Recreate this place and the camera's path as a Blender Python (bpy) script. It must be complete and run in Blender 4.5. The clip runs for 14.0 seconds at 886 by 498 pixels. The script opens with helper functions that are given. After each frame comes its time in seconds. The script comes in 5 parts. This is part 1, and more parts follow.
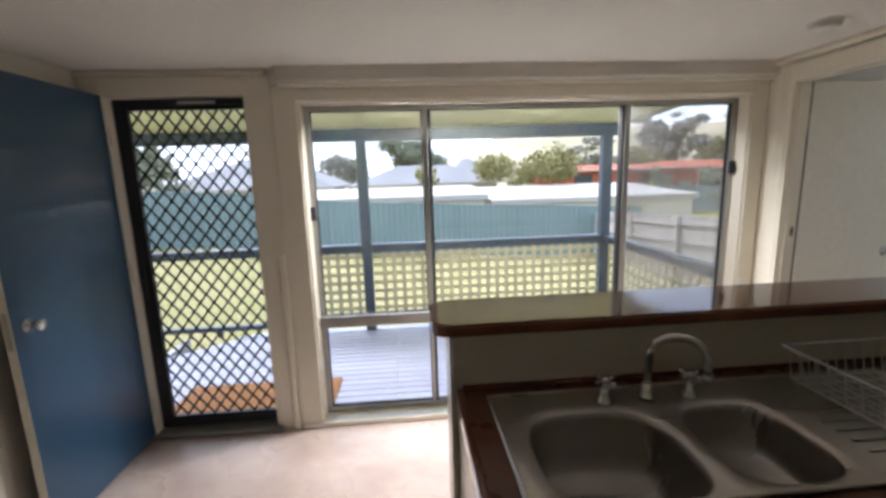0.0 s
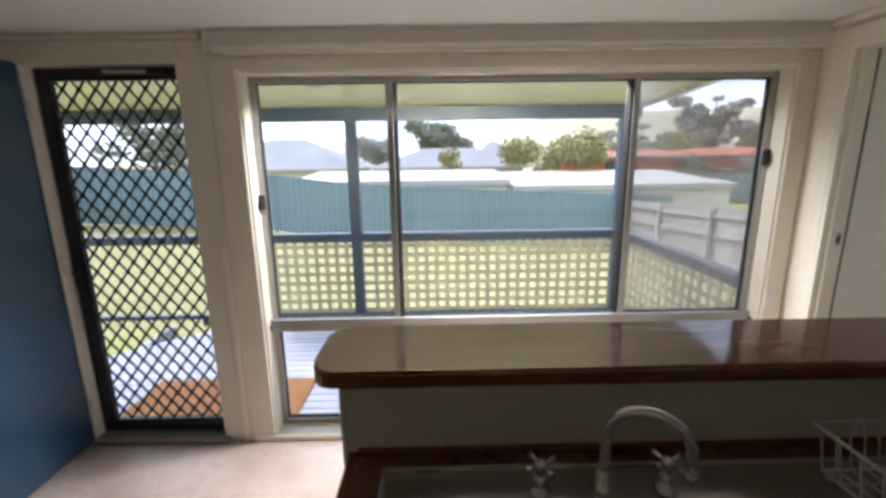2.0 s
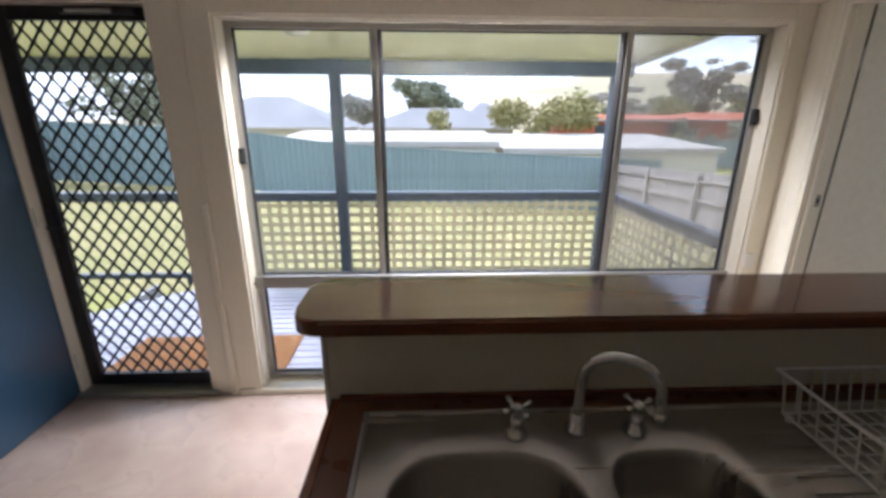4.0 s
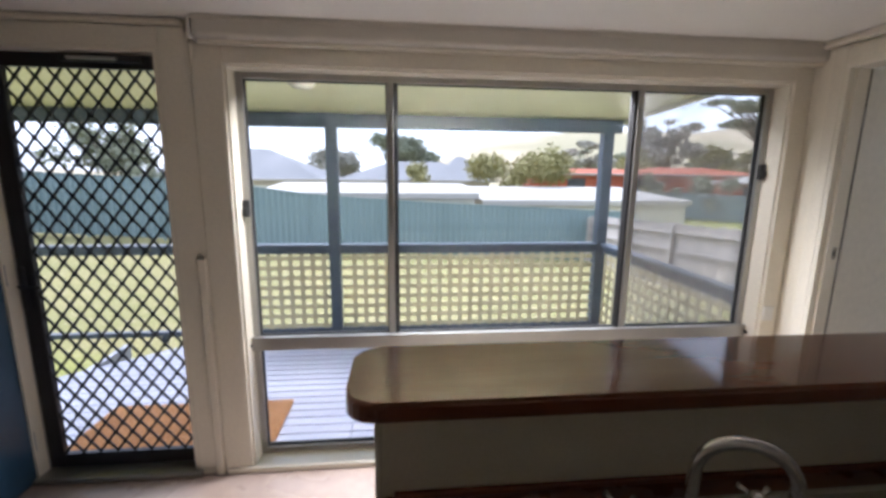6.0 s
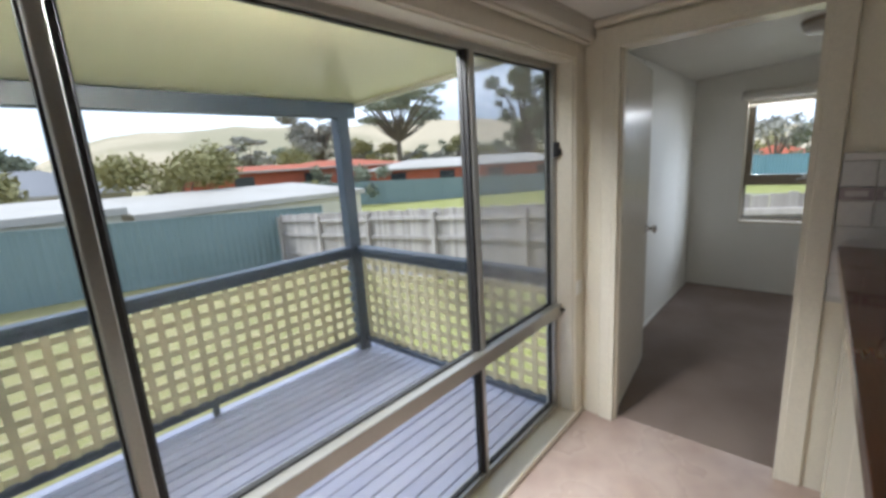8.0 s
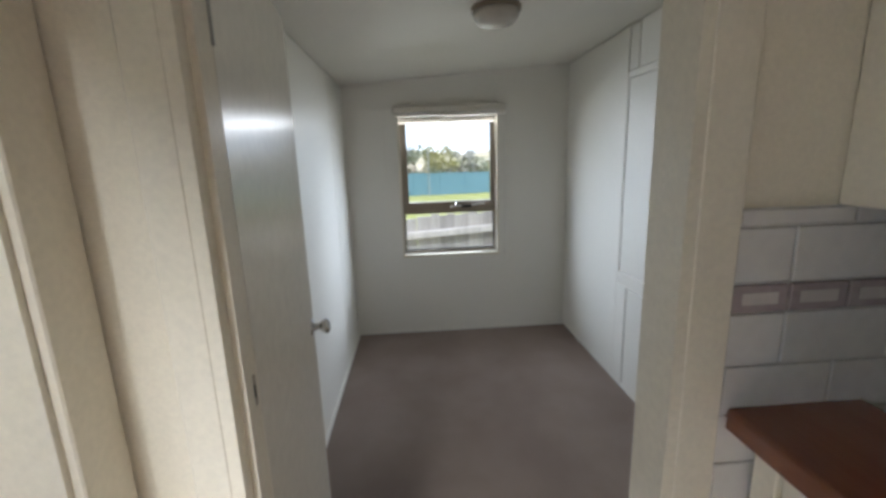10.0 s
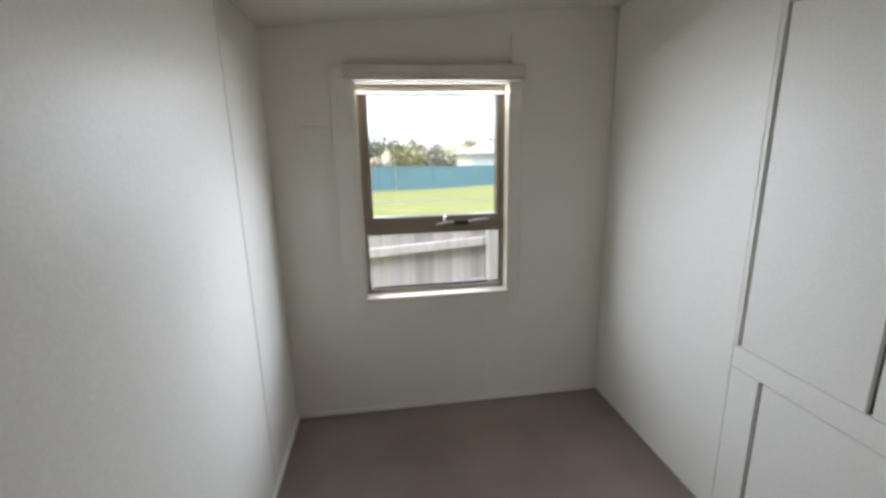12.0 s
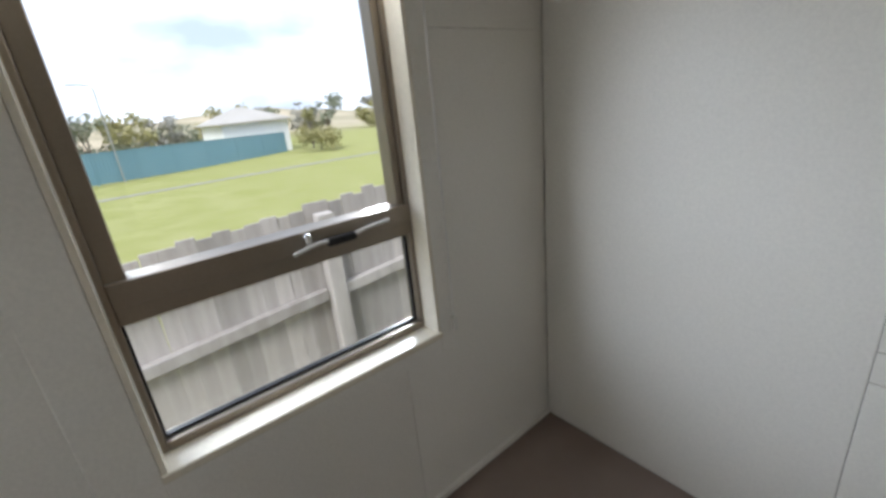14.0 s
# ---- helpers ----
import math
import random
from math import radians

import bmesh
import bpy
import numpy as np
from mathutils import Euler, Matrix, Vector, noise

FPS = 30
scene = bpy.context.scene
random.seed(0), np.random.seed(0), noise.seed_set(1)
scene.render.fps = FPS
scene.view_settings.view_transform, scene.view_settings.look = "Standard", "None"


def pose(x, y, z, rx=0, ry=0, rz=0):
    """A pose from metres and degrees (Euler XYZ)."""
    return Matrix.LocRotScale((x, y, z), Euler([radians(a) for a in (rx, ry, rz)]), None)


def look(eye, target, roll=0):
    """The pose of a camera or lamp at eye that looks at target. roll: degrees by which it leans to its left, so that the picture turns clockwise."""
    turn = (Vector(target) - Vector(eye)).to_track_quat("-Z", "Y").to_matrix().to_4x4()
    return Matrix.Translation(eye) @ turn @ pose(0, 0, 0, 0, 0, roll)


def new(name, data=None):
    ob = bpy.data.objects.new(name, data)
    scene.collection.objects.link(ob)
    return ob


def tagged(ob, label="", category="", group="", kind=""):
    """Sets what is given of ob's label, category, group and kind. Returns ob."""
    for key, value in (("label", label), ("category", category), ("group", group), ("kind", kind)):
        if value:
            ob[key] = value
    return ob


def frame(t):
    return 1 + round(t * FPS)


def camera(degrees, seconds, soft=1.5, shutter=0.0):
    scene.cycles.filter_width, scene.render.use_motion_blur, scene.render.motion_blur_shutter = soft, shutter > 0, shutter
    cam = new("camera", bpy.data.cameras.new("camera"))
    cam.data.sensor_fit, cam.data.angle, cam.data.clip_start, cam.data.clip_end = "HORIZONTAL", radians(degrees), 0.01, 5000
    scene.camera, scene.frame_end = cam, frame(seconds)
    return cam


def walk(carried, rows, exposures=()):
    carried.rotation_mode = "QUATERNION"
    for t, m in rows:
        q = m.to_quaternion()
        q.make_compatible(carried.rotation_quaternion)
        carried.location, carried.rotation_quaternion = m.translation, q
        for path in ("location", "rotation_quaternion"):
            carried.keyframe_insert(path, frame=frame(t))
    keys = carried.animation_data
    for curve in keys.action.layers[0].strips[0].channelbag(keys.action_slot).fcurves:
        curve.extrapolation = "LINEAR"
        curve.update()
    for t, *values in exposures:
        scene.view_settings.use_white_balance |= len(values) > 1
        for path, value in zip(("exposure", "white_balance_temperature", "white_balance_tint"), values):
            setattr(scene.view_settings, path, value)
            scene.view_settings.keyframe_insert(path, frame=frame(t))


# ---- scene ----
cam = camera(92.8, 14.0, soft=3.3)
PATH = [
    (0, (1.456, -0.317, 1.559), (1.605, 1.647, 1.212), -1.8),
    (0.5, (1.596, -0.130, 1.564), (1.786, 1.831, 1.222), -2.0),
    (1, (1.761, -0.013, 1.576), (1.845, 1.957, 1.242), -0.8),
    (1.5, (1.806, 0.035, 1.575), (1.826, 2.006, 1.233), -0.6),
    (2, (1.802, 0.044, 1.566), (1.824, 1.999, 1.146), -0.8),
    (2.5, (1.799, 0.063, 1.517), (1.851, 1.966, 0.906), -0.8),
    (5, (1.825, 0.035, 1.555), (1.909, 1.969, 1.053), 0.5),
    (5.5, (1.804, 0.05, 1.562), (1.908, 2.007, 1.163), 0.8),
    (6, (1.62, 0.174, 1.53), (1.813, 2.133, 1.173), 0.6),
    (6.5, (1.411, 0.381, 1.545), (1.705, 2.324, 1.174), 0.1),
    (7, (1.301, 0.704, 1.523), (1.78, 2.609, 1.147), -1.5),
    (7.5, (1.282, 1.032, 1.526), (2.231, 2.752, 1.15), -3.2),
    (8, (1.417, 1.242, 1.536), (2.876, 2.546, 1.123), -3.6),
    (8.5, (1.734, 1.474, 1.523), (3.52, 2.283, 1.128), -2.8),
    (9, (2.167, 1.639, 1.513), (4.095, 1.984, 1.11), -2.4),
    (9.2, (2.337, 1.671, 1.522), (4.286, 1.862, 1.12), -2.8),
    (11.3, (3.875, 1.707, 1.587), (5.814, 1.471, 1.154), -1.0),
    (11.5, (3.973, 1.684, 1.569), (5.915, 1.459, 1.146), -0.8),
    (12, (4.323, 1.705, 1.557), (6.252, 1.427, 1.107), -1.2),
    (12.5, (4.705, 1.718, 1.557), (6.616, 1.353, 1.097), -2.5),
    (13, (5.098, 1.765, 1.614), (6.971, 1.267, 1.121), -3.3),
    (13.3, (5.272, 1.777, 1.585), (7.099, 1.131, 1.088), -3.8),
    (13.5, (5.383, 1.784, 1.571), (7.142, 0.986, 1.052), -3.9),
    (14, (5.627, 1.739, 1.501), (7.117, 0.583, 0.834), -5.9),
]
walk(cam, [(t, look(eye, target, roll)) for t, eye, target, roll in PATH],
     exposures=[(0.0, 1.57, 5600, 13), (5.5, 1.48, 5520, 16), (6.5, 1.22, 5520, 15), (7.5, 0.86, 5600, 11), (8.5, 0.88, 5500, 9), (9.2, 1.06, 5420, 9), (11.3, 1.38, 5780, 11), (12.5, 1.20, 5800, 12), (14.0, 0.88, 5820, 12)])

# ---- world and sun ----
SKY = 0.1
world = bpy.data.worlds.new("overcast_sky")
scene.world = world
world.use_nodes = True
wn, wl = world.node_tree.nodes, world.node_tree.links
wn.clear()
w_out = wn.new("ShaderNodeOutputWorld")
w_bg = wn.new("ShaderNodeBackground")
w_sky = wn.new("ShaderNodeTexSky")
w_sky.sky_type, w_sky.sun_disc = "NISHITA", False
w_sky.sun_elevation, w_sky.sun_rotation = radians(48), radians(-35)
w_co = wn.new("ShaderNodeTexCoord")
w_map = wn.new("ShaderNodeMapping")
w_map.inputs["Scale"].default_value = (2.2, 2.2, 5.0)
w_noise = wn.new("ShaderNodeTexNoise")
w_noise.inputs["Scale"].default_value = 1.6
w_noise.inputs["Detail"].default_value = 6
w_ramp = wn.new("ShaderNodeValToRGB")
w_ramp.color_ramp.elements[0].position, w_ramp.color_ramp.elements[0].color = 0.36, (0.48, 0.51, 0.56, 1)
w_ramp.color_ramp.elements[1].position, w_ramp.color_ramp.elements[1].color = 0.60, (1.0, 1.0, 1.0, 1)
w_gain = wn.new("ShaderNodeMix")
w_gain.data_type, w_gain.blend_type = "RGBA", "MULTIPLY"
w_gain.inputs[0].default_value = 1.0
w_gain.inputs[7].default_value = (10.2, 10.6, 11.3, 1)
w_mix = wn.new("ShaderNodeMix")
w_mix.data_type = "RGBA"
w_mix.inputs[0].default_value = 0.86
wl.new(w_co.outputs["Generated"], w_map.inputs[0])
wl.new(w_map.outputs[0], w_noise.inputs["Vector"])
wl.new(w_noise.outputs["Fac"], w_ramp.inputs[0])
wl.new(w_ramp.outputs[0], w_gain.inputs[6])
wl.new(w_sky.outputs[0], w_mix.inputs[6])
wl.new(w_gain.outputs[2], w_mix.inputs[7])
wl.new(w_mix.outputs[2], w_bg.inputs[0])
w_bg.inputs[1].default_value = SKY
wl.new(w_bg.outputs[0], w_out.inputs[0])

sun = new("sun", bpy.data.lights.new("sun", "SUN"))
sun.data.energy, sun.data.angle, sun.data.color = 2.2, radians(22), (1.0, 0.96, 0.90)
sun.matrix_world = look((-12, 17, 25), (0, 0, 0))


def fill_lamp(name, at, aim, wide, watts, tall=0.09, tone=(1.0, 0.985, 0.96), spread=180):
    """An added area lamp at a window's edge, standing in for the sky's light."""
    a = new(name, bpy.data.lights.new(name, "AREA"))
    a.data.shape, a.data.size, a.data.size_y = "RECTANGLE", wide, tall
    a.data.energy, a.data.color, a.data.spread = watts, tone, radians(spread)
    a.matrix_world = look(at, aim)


# added lamp outside, tucked above the kitchen window head to brighten the room
fill_lamp("kitchen_window_fill_lamp", (2.1, 2.425, 2.075), (2.1, 1.4, 1.2), 1.5, 54.0, 0.09, (1.0, 0.94, 0.85), 150)
# added lamps at both jambs of the bedroom window, each brightening the wall across
fill_lamp("bedroom_south_jamb_fill_lamp", (6.842, 1.07, 1.33), (6.842 - 0.66, 1.07 + 0.80, 0.98), 0.09, 1.6, 1.08, (0.95, 0.98, 1.0), 62)
fill_lamp("bedroom_north_jamb_fill_lamp", (6.842, 1.72, 1.33), (6.842 - 0.85, 1.72 - 0.80, 0.94), 0.09, 1.9, 1.08, (0.95, 0.98, 1.0), 80)
# added lamp strip just in front of the hem bar, brightening the whole bedroom
fill_lamp("bedroom_hem_fill_lamp", (6.737, 1.399, 1.886), (5.737, 1.399, 1.10), 0.79, 1.5, 0.036, (1.0, 0.955, 0.88))


# ---- materials ----
def material(name, base, rough=0.5, metal=0.0, second=None, scale=3.0, amount=0.5, fine=60.0, bump=0.05, grain=(1, 1, 1), coat=0.0, rvar=0.1, piece=0.0):
    """A painted or natural surface: two tones mixed by large stains, fine grain, bump and uneven gloss."""
    m = bpy.data.materials.new(name)
    m.use_nodes = True
    n, l = m.node_tree.nodes, m.node_tree.links
    p = n["Principled BSDF"]
    second = second or tuple(c * 0.82 for c in base)
    co, mp = n.new("ShaderNodeTexCoord"), n.new("ShaderNodeMapping")
    mp.inputs["Scale"].default_value = grain
    big, small = n.new("ShaderNodeTexNoise"), n.new("ShaderNodeTexNoise")
    big.inputs["Scale"].default_value, big.inputs["Detail"].default_value = scale, 5
    small.inputs["Scale"].default_value, small.inputs["Detail"].default_value = fine, 3
    l.new(co.outputs["Object"], mp.inputs[0])
    l.new(mp.outputs[0], big.inputs["Vector"]), l.new(mp.outputs[0], small.inputs["Vector"])
    ramp = n.new("ShaderNodeMapRange")
    ramp.inputs[1].default_value, ramp.inputs[2].default_value = 0.35, 0.68
    ramp.inputs[4].default_value = amount
    l.new(big.outputs["Fac"], ramp.inputs[0])
    mix = n.new("ShaderNodeMix")
    mix.data_type = "RGBA"
    mix.inputs[6].default_value, mix.inputs[7].default_value = (*base, 1), (*second, 1)
    l.new(ramp.outputs[0], mix.inputs[0])
    hs = n.new("ShaderNodeHueSaturation")
    val = n.new("ShaderNodeMapRange")
    val.inputs[3].default_value, val.inputs[4].default_value = 0.9, 1.1
    l.new(small.outputs["Fac"], val.inputs[0])
    if piece:
        info, pv, mul = n.new("ShaderNodeObjectInfo"), n.new("ShaderNodeMapRange"), n.new("ShaderNodeMath")
        pv.inputs[3].default_value, pv.inputs[4].default_value = 1 - piece, 1 + piece
        mul.operation = "MULTIPLY"
        l.new(info.outputs["Random"], pv.inputs[0])
        l.new(pv.outputs[0], mul.inputs[0]), l.new(val.outputs[0], mul.inputs[1])
        l.new(mul.outputs[0], hs.inputs["Value"])
    else:
        l.new(val.outputs[0], hs.inputs["Value"])
    l.new(mix.outputs[2], hs.inputs["Color"])
    l.new(hs.outputs[0], p.inputs["Base Color"])
    rr = n.new("ShaderNodeMapRange")
    rr.inputs[3].default_value, rr.inputs[4].default_value = max(0.02, rough - rvar), min(1, rough + rvar)
    l.new(big.outputs["Fac"], rr.inputs[0])
    l.new(rr.outputs[0], p.inputs["Roughness"])
    p.inputs["Metallic"].default_value = metal
    p.inputs["Coat Weight"].default_value = coat
    if bump:
        b = n.new("ShaderNodeBump")
        b.inputs["Strength"].default_value, b.inputs["Distance"].default_value = bump, 0.02
        l.new(small.outputs["Fac"], b.inputs["Height"])
        l.new(b.outputs[0], p.inputs["Normal"])
    return m


def veil(name, colour, cover):
    """Woven fly screen: part thread, part clear."""
    m = bpy.data.materials.new(name)
    m.use_nodes = True
    n, l = m.node_tree.nodes, m.node_tree.links
    n.clear()
    out, mix = n.new("ShaderNodeOutputMaterial"), n.new("ShaderNodeMixShader")
    clear, thread = n.new("ShaderNodeBsdfTransparent"), n.new("ShaderNodeBsdfDiffuse")
    thread.inputs[0].default_value = (*colour, 1)
    mix.inputs[0].default_value = cover
    l.new(clear.outputs[0], mix.inputs[1]), l.new(thread.outputs[0], mix.inputs[2])
    l.new(mix.outputs[0], out.inputs[0])
    return m


def glass(name):
    m = bpy.data.materials.new(name)
    m.use_nodes = True
    n, l = m.node_tree.nodes, m.node_tree.links
    n.clear()
    out, mix = n.new("ShaderNodeOutputMaterial"), n.new("ShaderNodeMixShader")
    clear, gloss, fr = n.new("ShaderNodeBsdfTransparent"), n.new("ShaderNodeBsdfGlossy"), n.new("ShaderNodeLayerWeight")
    power, scale = n.new("ShaderNodeMath"), n.new("ShaderNodeMath")
    power.operation, power.inputs[1].default_value = "POWER", 5.0
    scale.operation, scale.inputs[1].default_value, scale.inputs[2].default_value = "MULTIPLY_ADD", 0.5, 0.02
    clear.inputs[0].default_value = (0.985, 0.99, 0.985, 1)
    gloss.inputs["Roughness"].default_value = 0.02
    fr.inputs[0].default_value = 0.5
    l.new(fr.outputs["Facing"], power.inputs[0]), l.new(power.outputs[0], scale.inputs[0])
    l.new(scale.outputs[0], mix.inputs[0])
    l.new(clear.outputs[0], mix.inputs[1]), l.new(gloss.outputs[0], mix.inputs[2])
    l.new(mix.outputs[0], out.inputs[0])
    return m


def ground_material():
    """Dry lawn in the yard, lush grass in the field to the east, straw-coloured far slopes."""
    m = bpy.data.materials.new("grass_ground")
    m.use_nodes = True
    n, l = m.node_tree.nodes, m.node_tree.links
    p = n["Principled BSDF"]
    p.inputs["Roughness"].default_value = 0.95
    p.inputs["Specular IOR Level"].default_value = 0.1
    co = n.new("ShaderNodeTexCoord")
    sep = n.new("ShaderNodeSeparateXYZ")
    l.new(co.outputs["Object"], sep.inputs[0])

    def noise_tex(scale, detail=5):
        t = n.new("ShaderNodeTexNoise")
        t.inputs["Scale"].default_value, t.inputs["Detail"].default_value = scale, detail
        l.new(co.outputs["Object"], t.inputs["Vector"])
        return t.outputs["Fac"]

    def band(src, a, b):
        r = n.new("ShaderNodeMapRange")
        r.interpolation_type = "SMOOTHSTEP"
        r.inputs[1].default_value, r.inputs[2].default_value = a, b
        l.new(src, r.inputs[0])
        return r.outputs[0]

    def blend(fac, a, b):
        x = n.new("ShaderNodeMix")
        x.data_type = "RGBA"
        l.new(fac, x.inputs[0])
        for k, v in ((6, a), (7, b)):
            if isinstance(v, tuple):
                x.inputs[k].default_value = (*v, 1)
            else:
                l.new(v, x.inputs[k])
        return x.outputs[2]

    dry = blend(band(noise_tex(0.5), 0.35, 0.65), (0.285, 0.255, 0.115), (0.24, 0.23, 0.095))
    dry = blend(band(noise_tex(6.0), 0.45, 0.75), dry, (0.34, 0.295, 0.165))
    lush = blend(band(noise_tex(0.8), 0.3, 0.7), (0.265, 0.27, 0.085), (0.32, 0.315, 0.125))
    hill = blend(band(noise_tex(0.02), 0.42, 0.6), (0.46, 0.385, 0.265), (0.32, 0.285, 0.185))
    near = blend(band(sep.outputs["Y"], 6.2, 5.2), dry, lush)
    east = blend(band(sep.outputs["X"], 10.2, 12.5), near, lush)
    ln = n.new("ShaderNodeVectorMath")
    ln.operation = "LENGTH"
    l.new(co.outputs["Object"], ln.inputs[0])
    full = blend(band(ln.outputs["Value"], 60, 110), east, hill)
    l.new(full, p.inputs["Base Color"])
    b = n.new("ShaderNodeBump")
    b.inputs["Strength"].default_value, b.inputs["Distance"].default_value = 0.6, 0.05
    l.new(noise_tex(25.0), b.inputs["Height"])
    l.new(b.outputs[0], p.inputs["Normal"])
    return m


M_WALL = material("cream_wall_paint", (0.79, 0.735, 0.605), 0.42, scale=1.2, amount=0.35, second=(0.74, 0.68, 0.55), fine=140, bump=0.03)
M_TRIM = material("cream_gloss_trim", (0.79, 0.735, 0.61), 0.24, scale=0.9, amount=0.25, second=(0.75, 0.69, 0.56), fine=90, bump=0.03)
M_BEDWALL = material("white_wall_paint", (0.80, 0.775, 0.71), 0.45, scale=0.7, amount=0.3, second=(0.77, 0.74, 0.665), fine=120, bump=0.02, rvar=0.05, coat=0.45)
M_BEDWALL.node_tree.nodes["Principled BSDF"].inputs["Coat Roughness"].default_value = 0.48
M_BEDWALL.node_tree.nodes["Principled BSDF"].inputs["Coat IOR"].default_value = 1.7
M_CEIL = material("ceiling_paint", (0.80, 0.775, 0.70), 0.6, scale=0.9, amount=0.3, fine=120, bump=0.03)
M_BLUE = material("blue_gloss_door_paint", (0.028, 0.066, 0.115), 0.3, second=(0.036, 0.08, 0.138), scale=2, amount=0.6, fine=40, bump=0.02, rvar=0.06, coat=0.35)
M_WHITEDOOR = material("white_gloss_door_paint", (0.79, 0.745, 0.645), 0.25, second=(0.75, 0.705, 0.60), scale=1.5, amount=0.4, fine=30, bump=0.015, rvar=0.05)
M_ALU = material("anodised_aluminium", (0.43, 0.42, 0.39), 0.38, 0.85, scale=6, amount=0.3, fine=150, bump=0.01)
M_BRONZE = material("bronze_aluminium", (0.30, 0.255, 0.20), 0.4, 0.6, scale=6, amount=0.4, fine=150, bump=0.01)
M_BLACK = material("black_powder_coat", (0.012, 0.013, 0.018), 0.4, scale=8, amount=0.3, fine=120, bump=0.02)
M_RUBBER = material("black_rubber_seal", (0.015, 0.014, 0.014), 0.6, scale=8, amount=0.3, fine=120, bump=0.02)
M_GLASS = glass("window_glass")
M_FLY = veil("fly_screen_mesh", (0.62, 0.62, 0.64), 0.32)
M_FLYDOOR = veil("door_fly_mesh", (0.25, 0.25, 0.26), 0.06)
M_SLATE = material("slate_blue_paint", (0.036, 0.05, 0.075), 0.45, second=(0.052, 0.068, 0.095), scale=3, amount=0.6, fine=50, bump=0.05)
M_DECK = material("grey_deck_paint", (0.29, 0.30, 0.40), 0.42, second=(0.36, 0.365, 0.45), scale=2.0, amount=0.7, fine=60, bump=0.1, grain=(0.3, 3, 1), piece=0.06)
M_SOFFIT = material("cream_soffit_board", (0.74, 0.70, 0.47), 0.24, second=(0.71, 0.67, 0.45), scale=0.8, amount=0.4, fine=80, bump=0.008, rvar=0.04)
M_LATTICE = material("weathered_lattice_wood", (0.56, 0.50, 0.325), 0.8, second=(0.47, 0.415, 0.27), scale=4, amount=0.7, fine=50, bump=0.1, piece=0.1)
M_GREENFENCE = material("green_steel_sheet", (0.165, 0.225, 0.23), 0.45, second=(0.195, 0.255, 0.26), scale=0.6, amount=0.7, fine=30, bump=0.03)
M_TEALFENCE = material("blue_green_steel_sheet", (0.15, 0.27, 0.32), 0.5, second=(0.18, 0.30, 0.35), scale=0.6, amount=0.7, fine=30, bump=0.03)
M_PALING = material("weathered_grey_paling", (0.46, 0.42, 0.385), 0.9, second=(0.31, 0.275, 0.245), scale=2.5, amount=0.8, fine=40, bump=0.25, grain=(4, 4, 0.6), piece=0.22)
M_COIR = material("coir_mat_fibre", (0.42, 0.20, 0.075), 1.0, second=(0.30, 0.13, 0.05), scale=18, amount=0.6, fine=260, bump=0.8)
M_BAR = material("red_brown_timber_varnish", (0.17, 0.058, 0.028), 0.1, second=(0.23, 0.085, 0.042), scale=2.5, amount=0.6, fine=40, bump=0.006, grain=(0.5, 6, 6), coat=0.4, rvar=0.03)
M_LAMINATE = material("brown_laminate_worktop", (0.15, 0.062, 0.036), 0.3, second=(0.19, 0.085, 0.05), scale=9, amount=0.6, fine=160, bump=0.02)
M_STEEL = material("brushed_stainless_steel", (0.52, 0.50, 0.47), 0.3, 1.0, scale=4, amount=0.4, fine=180, bump=0.02, grain=(0.3, 6, 1))
M_CHROME = material("chrome", (0.72, 0.72, 0.72), 0.08, 1.0, scale=8, amount=0.2, fine=60, bump=0.0, rvar=0.03)
M_WIRE = material("white_coated_wire", (0.74, 0.73, 0.70), 0.35, scale=12, amount=0.3, fine=60, bump=0.0)
M_TILE = material("white_glazed_tile", (0.70, 0.68, 0.65), 0.12, second=(0.66, 0.64, 0.60), scale=3, amount=0.5, fine=30, bump=0.02, rvar=0.04, piece=0.03)
M_GROUT = material("tile_grout", (0.62, 0.60, 0.56), 0.9, scale=20, amount=0.5, fine=120, bump=0.1)
M_BORDER = material("mauve_border_tile", (0.36, 0.30, 0.30), 0.2, second=(0.44, 0.38, 0.37), scale=30, amount=0.6, fine=60, bump=0.02)
M_MOTIF = material("pale_border_motif", (0.62, 0.58, 0.55), 0.2, scale=20, amount=0.3, fine=60, bump=0.0)
M_CARPET = material("brown_grey_carpet", (0.27, 0.205, 0.17), 1.0, second=(0.36, 0.285, 0.24), scale=2.2, amount=0.75, fine=320, bump=0.7)
M_VINYL = material("beige_stone_vinyl", (0.50, 0.40, 0.34), 0.28, second=(0.36, 0.26, 0.215), scale=3.2, amount=0.7, fine=14, bump=0.01)
M_PLASTIC = material("white_plastic", (0.75, 0.73, 0.68), 0.35, scale=9, amount=0.2, fine=60, bump=0.0)
M_OPAL = material("opal_glass_shade", (0.54, 0.51, 0.45), 0.2, scale=9, amount=0.2, fine=60, bump=0.0)
M_BLIND = material("cream_blind_fabric", (0.66, 0.62, 0.54), 0.7, scale=4, amount=0.3, fine=300, bump=0.1)
# near-black colour that stands for shade inside open gaps
M_GAPSHADE = material("dark_gap_shade", (0.05, 0.042, 0.035), 0.8, scale=5, amount=0.4, fine=60, bump=0.02)
M_CLAD = material("cream_weatherboard", (0.62, 0.60, 0.52), 0.6, scale=2, amount=0.4, fine=60, bump=0.05)
M_GROUND = ground_material()
M_BARK = material("tree_bark", (0.16, 0.13, 0.10), 0.95, second=(0.09, 0.075, 0.06), scale=3, amount=0.8, fine=12, bump=0.5)
